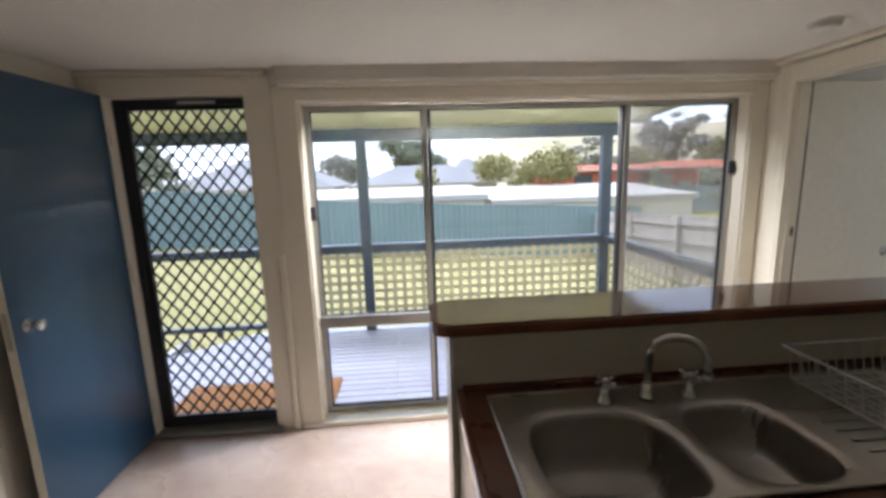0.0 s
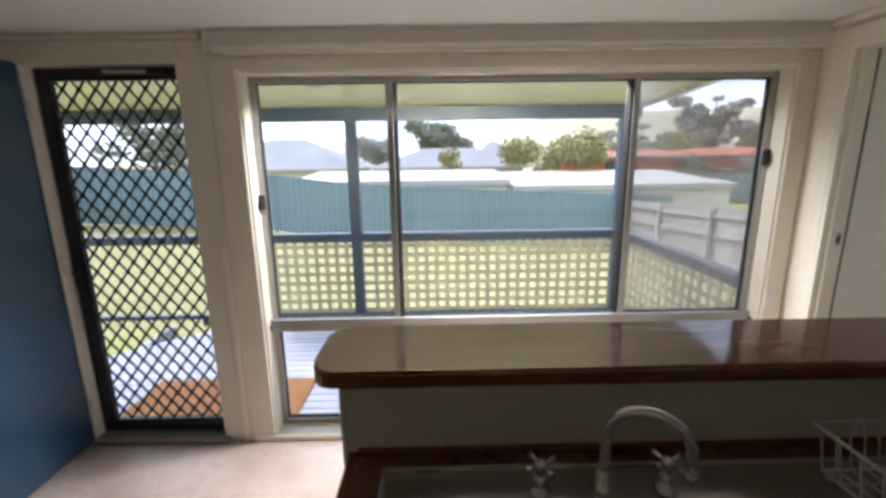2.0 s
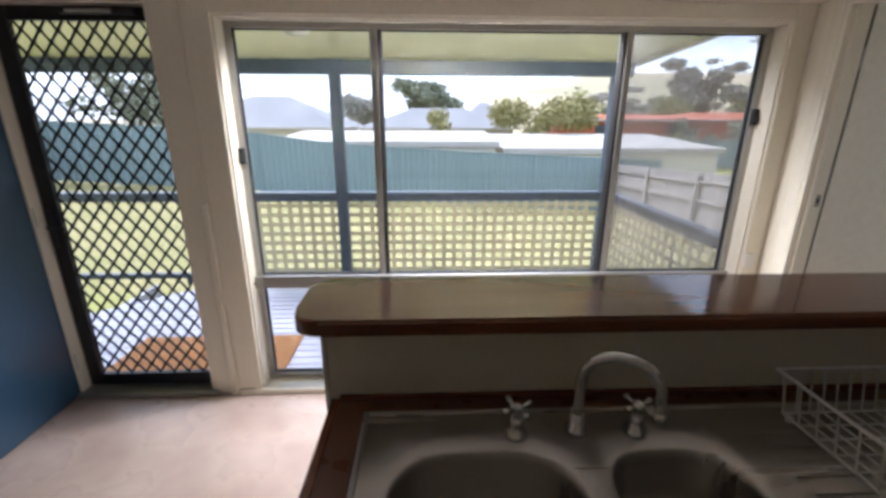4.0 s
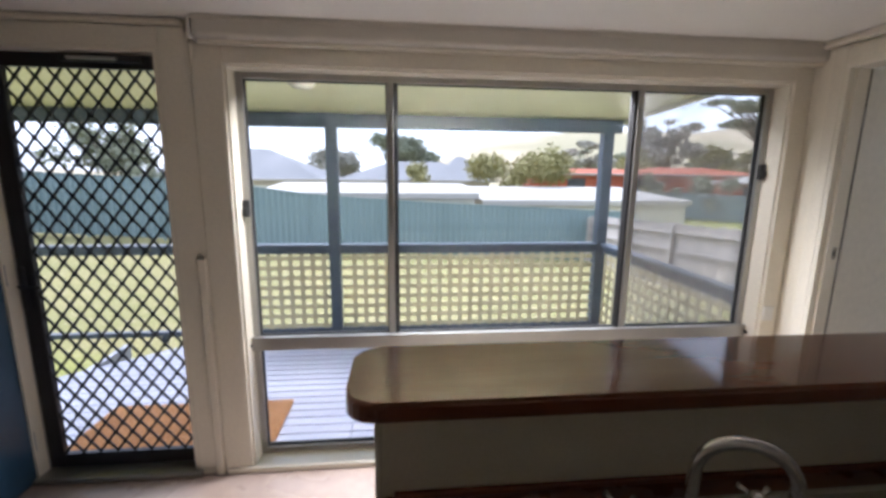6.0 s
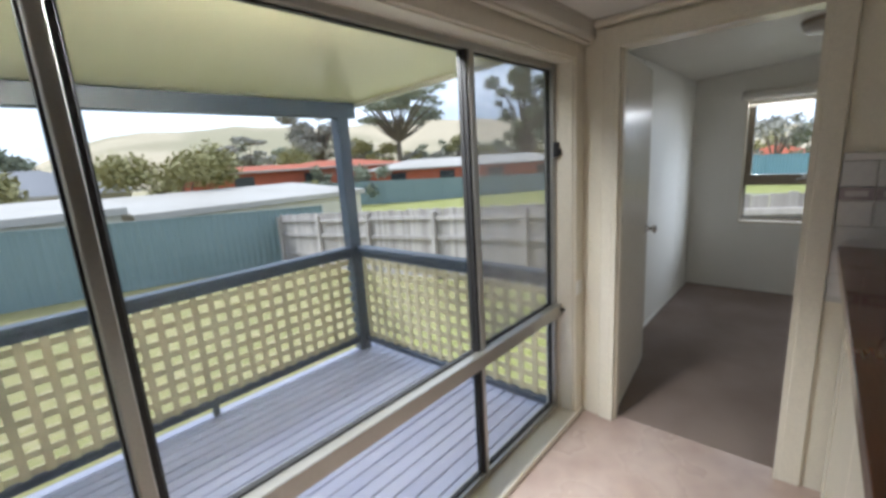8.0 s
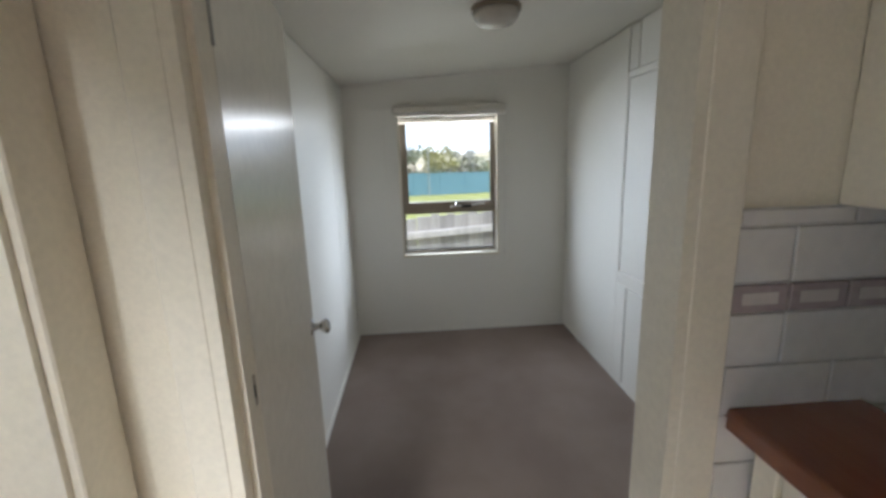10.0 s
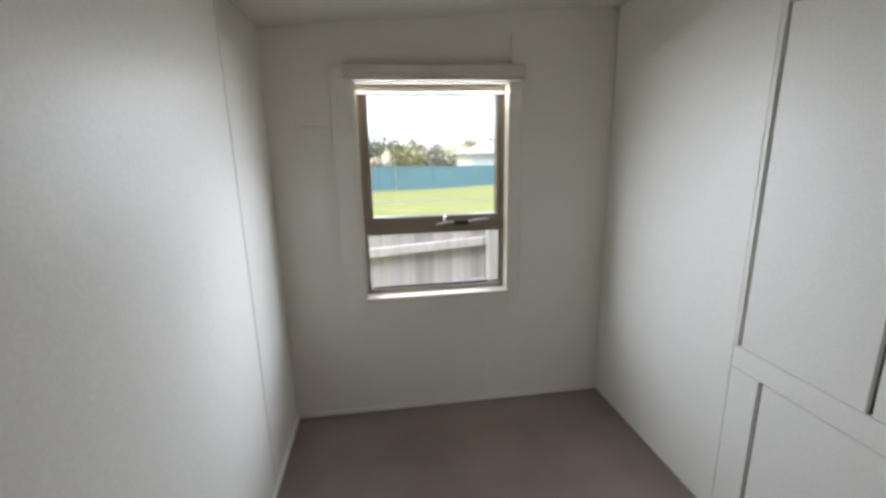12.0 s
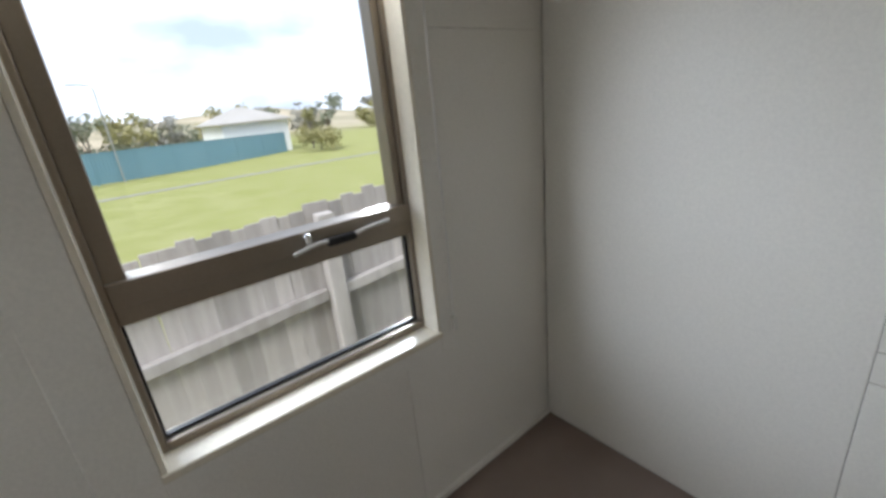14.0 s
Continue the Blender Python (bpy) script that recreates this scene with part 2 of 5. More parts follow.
# dark and grey leaf colours lightened to stand for haze and light through leaves
M_LEAFDARK = material("dark_eucalypt_leaves", (0.20, 0.215, 0.14), 0.8, second=(0.27, 0.28, 0.20), scale=0.6, amount=0.9, fine=3, bump=0)
M_LEAFOLIVE = material("olive_shrub_leaves", (0.25, 0.235, 0.09), 0.8, second=(0.33, 0.29, 0.125), scale=0.8, amount=0.9, fine=3, bump=0)
M_LEAFGREY = material("grey_green_leaves", (0.28, 0.27, 0.225), 0.85, second=(0.36, 0.34, 0.29), scale=0.6, amount=0.9, fine=3, bump=0)
M_ROOFGREY = material("grey_roof_tiles", (0.215, 0.21, 0.215), 0.85, second=(0.165, 0.165, 0.17), scale=0.5, amount=0.7, fine=6, bump=0.2)
M_ROOFWHITE = material("pale_steel_roof", (0.43, 0.395, 0.345), 0.6, second=(0.35, 0.315, 0.265), scale=0.3, amount=0.7, fine=5, bump=0.05)
M_BRICK = material("red_brick_wall", (0.40, 0.105, 0.05), 0.9, second=(0.30, 0.085, 0.045), scale=0.9, amount=0.7, fine=9, bump=0.2)
M_RENDER = material("cream_rendered_wall", (0.60, 0.55, 0.44), 0.8, scale=0.5, amount=0.6, fine=8, bump=0.1)
M_DARKWIN = material("dark_far_window", (0.03, 0.035, 0.04), 0.15, scale=2, amount=0.3, fine=8, bump=0)
M_WHITEBOARD = material("white_house_boards", (0.78, 0.77, 0.74), 0.6, scale=1, amount=0.3, fine=20, bump=0.05)
M_GRAVEL = material("worn_gravel_path", (0.27, 0.255, 0.21), 0.95, second=(0.22, 0.21, 0.16), scale=1.5, amount=0.7, fine=30, bump=0.3)
M_CONC = material("pale_concrete", (0.5, 0.49, 0.46), 0.9, second=(0.42, 0.40, 0.37), scale=2, amount=0.6, fine=40, bump=0.2)


# ---- builders ----
def thing(name, at, label, category, group="", kind=""):
    e = new(name)
    e.empty_display_size = 0.1
    e.location = at
    return tagged(e, label, category, group, kind)


def mesh_from(name, bm, mat, smooth=False):
    me = bpy.data.meshes.new(name)
    bm.normal_update()
    bm.to_mesh(me)
    bm.free()
    me.materials.append(mat)
    if smooth:
        me.polygons.foreach_set("use_smooth", [True] * len(me.polygons))
    return me


def hang(ob, parent):
    """Parents ob, whose mesh is laid out in world metres, without moving it."""
    ob.parent = parent
    if parent.type == "EMPTY":
        ob.matrix_parent_inverse = Matrix.Translation(-parent.location)
    return ob


def part(name, bm, mat, parent=None, label="", smooth=False):
    ob = new(name, mesh_from(name, bm, mat, smooth))
    if parent:
        hang(ob, parent)
    if label:
        ob["label"] = label
    return ob


def add_box(bm, x0, x1, y0, y1, z0, z1, bevel=0.0, seg=1):
    v = [bm.verts.new(p) for p in ((x0, y0, z0), (x1, y0, z0), (x1, y1, z0), (x0, y1, z0), (x0, y0, z1), (x1, y0, z1), (x1, y1, z1), (x0, y1, z1))]
    f = [bm.faces.new([v[i] for i in q]) for q in ((0, 3, 2, 1), (4, 5, 6, 7), (0, 1, 5, 4), (1, 2, 6, 5), (2, 3, 7, 6), (3, 0, 4, 7))]
    if bevel:
        edges = list({e for q in f for e in q.edges})
        bmesh.ops.bevel(bm, geom=edges, offset=bevel, segments=seg, affect="EDGES", profile=0.5)
    return bm


def box(x0, x1, y0, y1, z0, z1, bevel=0.0, seg=1):
    return add_box(bmesh.new(), x0, x1, y0, y1, z0, z1, bevel, seg)


def boxes(*rows, bevel=0.0):
    bm = bmesh.new()
    for r in rows:
        add_box(bm, *r)
    if bevel:
        bmesh.ops.bevel(bm, geom=list(bm.edges), offset=bevel, segments=1, affect="EDGES", profile=0.5)
    return bm


def prism(points, z0, z1, bevel=0.0, seg=2):
    """An upright prism on a plan outline, counter-clockwise."""
    bm = bmesh.new()
    lo = [bm.verts.new((x, y, z0)) for x, y in points]
    hi = [bm.verts.new((x, y, z1)) for x, y in points]
    bm.faces.new(lo[::-1])
    top = bm.faces.new(hi)
    k = len(points)
    for i in range(k):
        bm.faces.new((lo[i], lo[(i + 1) % k], hi[(i + 1) % k], hi[i]))
    if bevel:
        bmesh.ops.bevel(bm, geom=list(top.edges), offset=bevel, segments=seg, affect="EDGES", profile=0.5)
    return bm


def tube(points, radius, sides=10, bm=None, taper=None):
    """A round bar along a line of points."""
    bm = bm or bmesh.new()
    pts = [Vector(p) for p in points]
    rings = []
    up = Vector((0.13, 0.21, 0.97))
    for i, p in enumerate(pts):
        d = (pts[min(i + 1, len(pts) - 1)] - pts[max(i - 1, 0)]).normalized()
        a = d.cross(up)
        if a.length < 0.05:
            a = d.cross(Vector((1, 0, 0)))
        a.normalize()
        b = d.cross(a)
        r = radius if taper is None else taper[i]
        rings.append([bm.verts.new(p + r * (math.cos(2 * math.pi * k / sides) * a + math.sin(2 * math.pi * k / sides) * b)) for k in range(sides)])
    for r0, r1 in zip(rings, rings[1:]):
        for k in range(sides):
            bm.faces.new((r0[k], r0[(k + 1) % sides], r1[(k + 1) % sides], r1[k]))
    bm.faces.new(rings[0][::-1]), bm.faces.new(rings[-1])
    return bm


def lathe(x, y, profile, sides=24):
    """A turned body on an upright axis: rows of radius, height."""
    bm = bmesh.new()
    rings = [[bm.verts.new((x + r * math.cos(2 * math.pi * k / sides), y + r * math.sin(2 * math.pi * k / sides), z)) for k in range(sides)] for r, z in profile]
    for r0, r1 in zip(rings, rings[1:]):
        for k in range(sides):
            bm.faces.new((r0[k], r0[(k + 1) % sides], r1[(k + 1) % sides], r1[k]))
    bm.faces.new(rings[0][::-1]), bm.faces.new(rings[-1])
    bmesh.ops.recalc_face_normals(bm, faces=bm.faces)
    return bm


def moved(bm, m):
    bmesh.ops.transform(bm, matrix=m, verts=bm.verts)
    return bm


def structure(name, bm, mat, label, category):
    return tagged(part(name, bm, mat), label, category, kind="structure")


# ---- the plan, metres ----
NW_IN, NW_OUT = 2.22, 2.36        # kitchen's window wall
PX0, PX1 = 3.66, 3.74             # wall between kitchen and bedroom
BED_N, BED_S, BED_E = 2.28, 0.365, 6.70
KW, KS = -0.30, -1.50             # kitchen's west and south walls
DOOR_L, DOOR_R, DOOR_T = -0.185, 0.585, 2.04
WIN_L, WIN_R, WIN_B, WIN_T = 0.855, 3.556, 0.02, 1.985
K_CEIL = 2.16
DECK_Z = -0.15


def bed_ceiling(y):
    return 2.17 + (BED_N - y) * 0.075


def ground_z(x, y):
    g = -1.0 - 0.06 * min(max(x, -12), 10)
    g += 0.052 * min(max(15 - y, 0), 19) * min(max(x / 9, 0), 1) * min(max((26 - x) / 16, 0), 1)
    g -= 0.022 * min(max(y - 6, 0), 12) * min(max((14 - x) / 6, 0), 1)
    r = math.hypot(x, y)
    if r > 70:
        az = math.degrees(math.atan2(x, y))
        s = lambda a, b, v: (lambda u: u * u * (3 - 2 * u))(min(max((v - a) / (b - a), 0), 1))
        elev = 0.4 + 5.2 * s(0, 14, az) * (1 - 0.75 * s(52, 95, az)) * (1 - s(100, 130, az))
        elev += 0.25 * math.sin(az * 0.31) + 0.12 * math.sin(az * 0.83 + 1)
        g = g * (1 - s(70, 120, r)) + s(75, 260, r) * (260 * math.tan(radians(elev))) - 2.0 * s(70, 120, r)
        if r > 300:
            g -= (r - 300) * 0.02
    return g


def build_ground():
    bm = bmesh.new()
    radii = [0.01, 2, 4, 6, 8, 10, 12, 15, 19, 24, 30, 38, 48, 60, 75, 90, 110, 130, 155, 180, 210, 240, 270, 310, 400, 700, 1500]
    k = 120
    rings = [[bm.verts.new((r * math.sin(2 * math.pi * i / k), r * math.cos(2 * math.pi * i / k), ground_z(r * math.sin(2 * math.pi * i / k), r * math.cos(2 * math.pi * i / k)))) for i in range(k)] for r in radii]
    for a, b in zip(rings, rings[1:]):
        for i in range(k):
            bm.faces.new((a[i], b[i], b[(i + 1) % k], a[(i + 1) % k]))
    bm.faces.new(rings[0])
    bmesh.ops.recalc_face_normals(bm, faces=bm.faces)
    structure("ground", bm, M_GROUND, "dry yellow-green lawn rolling out to straw-coloured hills", "ground").data.polygons.foreach_set("use_smooth", [True] * ((len(radii) - 1) * k + 1))


build_ground()

# floors and ceilings
structure("floor", box(KW - 0.1, PX0 + 0.06, KS - 0.1, NW_OUT, -0.12, 0.0), M_VINYL, "worn beige stone-patterned vinyl kitchen floor", "floor")
structure("floor_bedroom", box(PX0 + 0.06, BED_E + 0.14, BED_S - 0.62, BED_N + 0.1, -0.12, 0.004), M_CARPET, "brown-grey cut-pile bedroom carpet, slightly marked", "floor")
structure("ceiling", box(KW - 0.1, PX0 + 0.02, KS - 0.1, NW_IN + 0.02, K_CEIL, K_CEIL + 0.1), M_CEIL, "smooth off-white painted kitchen ceiling", "ceiling")


def sloped_slab(x0, x1, y0, y1, zf, thick):
    bm = box(x0, x1, y0, y1, 0, thick)
    for v in bm.verts:
        v.co.z += zf(v.co.y)
    return bm


structure("ceiling_bedroom", sloped_slab(PX1 - 0.02, BED_E + 0.02, BED_S - 0.6, BED_N + 0.04, bed_ceiling, 0.1), M_CEIL, "sloping off-white painted bedroom ceiling", "ceiling")

# kitchen window wall, with the door and window openings through it
structure("wall_north", boxes(
    (KW - 0.12, DOOR_L, NW_IN, NW_OUT, 0, 2.5),
    (DOOR_L, DOOR_R, NW_IN, NW_OUT, DOOR_T, 2.5),
    (DOOR_R, WIN_L, NW_IN, NW_OUT, 0, 2.5),
    (WIN_L, WIN_R, NW_IN, NW_OUT, WIN_T, 2.5),
    (WIN_L, WIN_R, NW_IN, NW_OUT, -0.12, WIN_B),
    (WIN_R, PX1, NW_IN, NW_OUT, 0, 2.5)), M_WALL, "cream painted window wall of the kitchen", "wall")
structure("wall_north_bedroom", box(PX1, BED_E + 0.14, BED_N, BED_N + 0.12, -0.12, 2.5), M_BEDWALL, "off-white sheeted north wall of the bedroom", "wall")
structure("wall_west", box(KW - 0.12, KW, KS, NW_IN, -0.12, 2.4), M_WALL, "cream painted kitchen side wall", "wall")
structure("wall_south", box(KW - 0.12, PX1, KS - 0.12, KS, -0.12, 2.4), M_WALL, "cream painted kitchen back wall", "wall")
OP_S, OP_N, OP_T = 1.252, 2.03, 2.035   # opening to the bedroom
structure("wall_partition", boxes(
    (PX0, PX1, OP_N, NW_IN, 0, 2.4),
    (PX0, PX1, OP_S, OP_N, OP_T, 2.4),
    (PX0, PX1, KS, OP_S, 0, 2.4)), M_WALL, "cream painted wall between kitchen and bedroom", "wall")
BW_S, BW_N, BW_B, BW_T = 0.972, 1.822, 0.730, 1.925  # bedroom window opening
structure("wall_east", boxes(
    (BED_E, BED_E + 0.14, BED_S - 0.5, BW_S, -0.12, 2.5),
    (BED_E, BED_E + 0.14, BW_N, BED_N, -0.12, 2.5),
    (BED_E, BED_E + 0.14, BW_S, BW_N, -0.12, BW_B),
    (BED_E, BED_E + 0.14, BW_S, BW_N, BW_T, 2.5)), M_BEDWALL, "off-white sheeted end wall of the bedroom", "wall")
structure("wall_south_bedroom", box(PX1, BED_E + 0.14, BED_S - 0.62, BED_S - 0.5, -0.12, 2.5), M_BEDWALL, "off-white wall behind the built-in wardrobe", "wall")
structure("roof", box(KW - 0.3, BED_E + 0.3, KS - 0.3, NW_OUT + 0.02, 2.5, 2.6), M_ROOFGREY, "grey roof sheet over the rooms", "roof")

# bedroom wall sheets with open joints, each a sheet of its own
sheets = thing("wall_sheeting", (5.0, BED_N, 0.0), "off-white painted wall sheets with fine open joints", "wall sheets", kind="structure")


def sheet(x0, x1, y0, y1, z0, z1):
    part("wall_sheet", box(x0, x1, y0, y1, z0, z1), M_BEDWALL, sheets)


for x0, x1 in ((PX1, 4.908), (4.922, 6.126)):
    sheet(x0, x1, BED_N - 0.009, BED_N - 0.0005, 0.005, 2.165)
sheet(6.134, BED_E - 0.010, BED_N - 0.009, BED_N - 0.0005, 0.005, 1.5335)
sheet(6.134, BED_E - 0.010, BED_N - 0.009, BED_N - 0.0005, 1.5365, 1.5735)
sheet(6.134, BED_E - 0.010, BED_N - 0.009, BED_N - 0.0005, 1.5765, 2.165)
for y0, y1, z0, z1 in ((BED_S, 1.119, 0.005, BW_B), (1.121, BED_N - 0.01, 0.005, BW_B),
                       (BED_S, BW_S - 0.002, BW_B, 1.699), (BW_N + 0.002, BED_N - 0.01, BW_B, 1.699),
                       (BED_S, BW_S - 0.002, 1.701, 2.165), (BW_N + 0.002, BED_N - 0.01, 1.701, 2.165)):
    sheet(BED_E - 0.009, BED_E - 0.0005, y0, y1, z0, z1)


# dark strips laid in the two upright wall joints to stand for their shade
for x0, x1 in ((4.9085, 4.9215), (6.1265, 6.1335)):
    part("joint_shade_strip", box(x0 - 0.0004, x1 + 0.0004, BED_N - 0.0072, BED_N - 0.0006, 0.03, 2.16), M_GAPSHADE, sheets, "dark strip for the shade in an open joint")


# ---- trim ----
def trim(name, bm, label, mat=M_TRIM):
    return structure(name, bm, mat, label, "trim")


trim("baseboard", boxes((PX1, BED_E - 0.02, BED_N - 0.022, BED_N - 0.009, 0.004, 0.028), (BED_E - 0.022, BED_E - 0.009, BED_S, BED_N - 0.022, 0.004, 0.028)), "thin white quad bead along the bedroom floor", M_BEDWALL)
# cornice: a small cove under the kitchen ceiling
trim("cornice_north", moved(box(KW, 0.70, -0.03, 0.0, -0.03, 0.0, 0.012, 2), Matrix.Translation((0, NW_IN, K_CEIL))), "small cream cove moulding at the ceiling")
trim("cornice_partition", box(PX0 - 0.035, PX0, KS, NW_IN - 0.03, K_CEIL - 0.035, K_CEIL, 0.012, 2), "small cream cove moulding at the ceiling")
# casing of the back door
F = NW_IN - 0.022
trim("door_casing", boxes((DOOR_L - 0.09, DOOR_L, F, NW_IN, 0, DOOR_T + 0.085), (DOOR_L, DOOR_R, F, NW_IN, DOOR_T, DOOR_T + 0.085), (DOOR_R, DOOR_R + 0.133, F, NW_IN, 0, DOOR_T + 0.085), bevel=0.003), "cream gloss timber casing round the back door")
trim("door_lining", boxes((DOOR_L - 0.001, DOOR_L + 0.018, NW_IN - 0.02, NW_OUT, 0, DOOR_T), (DOOR_R - 0.018, DOOR_R + 0.001, NW_IN - 0.02, NW_OUT, 0, DOOR_T), (DOOR_L + 0.018, DOOR_R - 0.018, NW_IN - 0.02, NW_OUT, DOOR_T - 0.018, DOOR_T)), "cream gloss door jamb")
trim("threshold", box(DOOR_L - 0.03, DOOR_R + 0.02, NW_IN - 0.045, NW_OUT + 0.03, 0.0, 0.028, 0.006), "worn pale aluminium door sill", M_ALU)
# casing of the window
trim("window_casing", boxes((WIN_L - 0.135, WIN_L - 0.004, F - 0.006, NW_IN, 0, 2.065), (WIN_R + 0.004, PX0 - 0.004, F - 0.006, NW_IN, 0, 2.065), (WIN_L - 0.004, WIN_R + 0.004, F - 0.006, NW_IN, WIN_T, 2.065), bevel=0.003), "cream gloss timber casing round the window")
trim("window_reveal", boxes((WIN_L - 0.012, WIN_L + 0.006, NW_IN - 0.012, 2.30, WIN_B, WIN_T), (WIN_R - 0.006, WIN_R + 0.012, NW_IN - 0.012, 2.30, WIN_B, WIN_T), (WIN_L + 0.006, WIN_R - 0.006, NW_IN - 0.012, 2.30, WIN_T - 0.008, WIN_T + 0.006)), "cream timber window reveal")
trim("window_bottom_board", box(WIN_L - 0.13, WIN_R + 0.1, NW_IN - 0.04, NW_OUT - 0.03, 0.0, 0.034, 0.005), "cream timber board under the window")
# casing of the bedroom opening
trim("opening_casing", boxes((PX0 - 0.02, PX0, OP_N, OP_N + 0.06, 0, OP_T + 0.075), (PX0 - 0.02, PX0, OP_S - 0.075, OP_S, 0, OP_T + 0.075), (PX0 - 0.02, PX0, OP_S, OP_N, OP_T, OP_T + 0.075), bevel=0.003), "cream gloss timber casing round the bedroom opening")
for nm, r in (("north", (OP_N - 0.02, OP_N + 0.001, 0, OP_T)), ("south", (OP_S - 0.001, OP_S + 0.02, 0, OP_T)), ("head", (OP_S + 0.02, OP_N - 0.02, OP_T - 0.02, OP_T))):
    trim("opening_lining_" + nm, box(PX0 - 0.018, PX1 + 0.01, *r), "cream gloss jamb of the bedroom opening")
trim("door_stop", box(PX0 + 0.012, PX0 + 0.042, OP_N - 0.032, OP_N - 0.02, 0, OP_T - 0.02), "cream gloss door stop bead")
strike = thing("strike_plate", (3.72, OP_N - 0.02, 1.16), "small dark brass strike plate in the jamb", "hardware")
part("plate", box(3.705, 3.735, OP_N - 0.0235, OP_N - 0.0195, 1.13, 1.19, 0.001), M_BRONZE, strike)
part("keeper", box(3.711, 3.729, OP_N - 0.0245, OP_N - 0.0225, 1.148, 1.172), M_RUBBER, strike)
trim("corner_cover_strip", box(0.676, 0.712, F - 0.016, F, 0.0, 1.125, 0.003), "cream cover strip on the post beside the door")


# ---- kitchen window ----
def glazed_window():
    w = tagged(thing("window_1", (2.2, 2.33, WIN_B), "wide aluminium window in three bays with low fixed panes", "window"), kind="structure")
    L, R, T = 0.860, 3.550, 1.976
    M1, M2, TR = 1.575, 2.822, 0.66
    y0, y1 = 2.30, 2.355
    part("window_frame", boxes((L, L + 0.03, y0, y1, 0.034, T), (R - 0.03, R, y0, y1, 0.034, T), (L + 0.03, R - 0.03, y0, y1, T - 0.028, T), (L + 0.03, R - 0.03, y0, y1, 0.034, 0.062), bevel=0.002), M_ALU, w, "pale anodised aluminium frame")
    part("transom", box(L - 0.016, R + 0.012, y0 - 0.03, y1, TR - 0.034, TR + 0.03, 0.004, 2), M_ALU, w)
    part("transom_cap", box(L, R, y0 - 0.036, y0 - 0.012, TR + 0.03, TR + 0.04, 0.003), M_ALU, w)
    # the dark stiles are those of the middle sash, on its side of each mullion
    for x, k in ((M1, 1), (M2, -1)):
        span = lambda a, b: (x + min(k * a, k * b), x + max(k * a, k * b))
        part("mullion", box(*span(-0.024, 0.008), y0 - 0.006, y1, TR + 0.03, T - 0.028, 0.003), M_ALU, w)
        part("seal", box(*span(0.008, 0.024), y0 + 0.004, y1 - 0.01, TR + 0.03, T - 0.028, 0.002), M_RUBBER, w, "dark sliding sash stile")
        part("low_mullion", box(*span(-0.016, 0.004), y0, y1, 0.062, TR - 0.034, 0.002), M_ALU, w)
        part("low_seal", box(*span(0.004, 0.016), y0 + 0.003, y1 - 0.01, 0.062, TR - 0.034), M_RUBBER, w)
    panes = [(L + 0.03, M1 - 0.024, TR + 0.03, T - 0.028), (M1 + 0.024, M2 - 0.024, TR + 0.03, T - 0.028), (M2 + 0.024, R - 0.03, TR + 0.03, T - 0.028),
             (L + 0.03, M1 - 0.016, 0.062, TR - 0.034), (M1 + 0.016, M2 - 0.016, 0.062, TR - 0.034), (M2 + 0.016, R - 0.03, 0.062, TR - 0.034)]
    for i, (a, b, c, d) in enumerate(panes):
        g = part("pane", box(a, b, 2.328, 2.332, c, d), M_GLASS, w)
        g.visible_shadow = False
        part("gasket", boxes((a, a + 0.006, 2.32, 2.34, c, d), (b - 0.006, b, 2.32, 2.34, c, d), (a + 0.006, b - 0.006, 2.32, 2.34, d - 0.006, d), (a + 0.006, b - 0.006, 2.32, 2.34, c, c + 0.008)), M_RUBBER, w)
    part("fly_screen", box(M2 + 0.012, R - 0.03, 2.348, 2.3486, TR + 0.03, T - 0.028), M_FLY, w, "grey woven fly screen on the end sash")
    for x, z, s in ((0.872, 1.35, 1), (3.532, 1.55, -1)):
        latch = part("latch", box(x - 0.014, x + 0.016, y0 - 0.022, y0 + 0.004, z - 0.04, z + 0.04, 0.005, 2), M_RUBBER, w, "black sash latch")
        part("latch_grip", box(x - 0.006, x + 0.010, y0 - 0.036, y0 - 0.02, z - 0.028, z + 0.006, 0.004, 2), M_RUBBER, latch)
    for x in (L - 0.006, R + 0.004):
        part("end_pin", moved(lathe(0, 0, [(0.009, -0.014), (0.011, -0.010), (0.011, 0.012), (0.007, 0.016)], 12), Matrix.Translation((x, y0 - 0.034, TR)) @ pose(0, 0, 0, 90, 0, 0)), M_RUBBER, w)


glazed_window()

pelmet = thing("roller_blind", (2.25, NW_IN, 2.06), "long cream roller blind rolled up over the window", "blind")
part("cassette", box(0.755, 3.735, NW_IN - 0.085, NW_IN - 0.001, 2.072, 2.1585, 0.022, 4), M_BLIND, pelmet)
part("top_cover", box(0.757, 3.62, NW_IN - 0.088, NW_IN - 0.001, 2.140, 2.1596, 0.003, 2), M_BLIND, pelmet)
part("bottom_rail", box(0.77, 3.72, NW_IN - 0.064, NW_IN - 0.040, 2.054, 2.073, 0.006, 2), M_TRIM, pelmet)
for x in (0.742, 3.735):
    part("end_cap", box(x, x + 0.013, NW_IN - 0.088, NW_IN, 2.068, 2.153, 0.01, 2), M_PLASTIC, pelmet)

switch = thing("wall_switch", (3.60, NW_IN - 0.03, 0.80), "small white wall outlet by the window", "switch")
part("plate", box(3.565, 3.625, F - 0.016, F - 0.006, 0.755, 0.835, 0.003), M_PLASTIC, switch)
part("rocker", box(3.586, 3.604, F - 0.020, F - 0.016, 0.785, 0.808, 0.002), M_PLASTIC, switch)


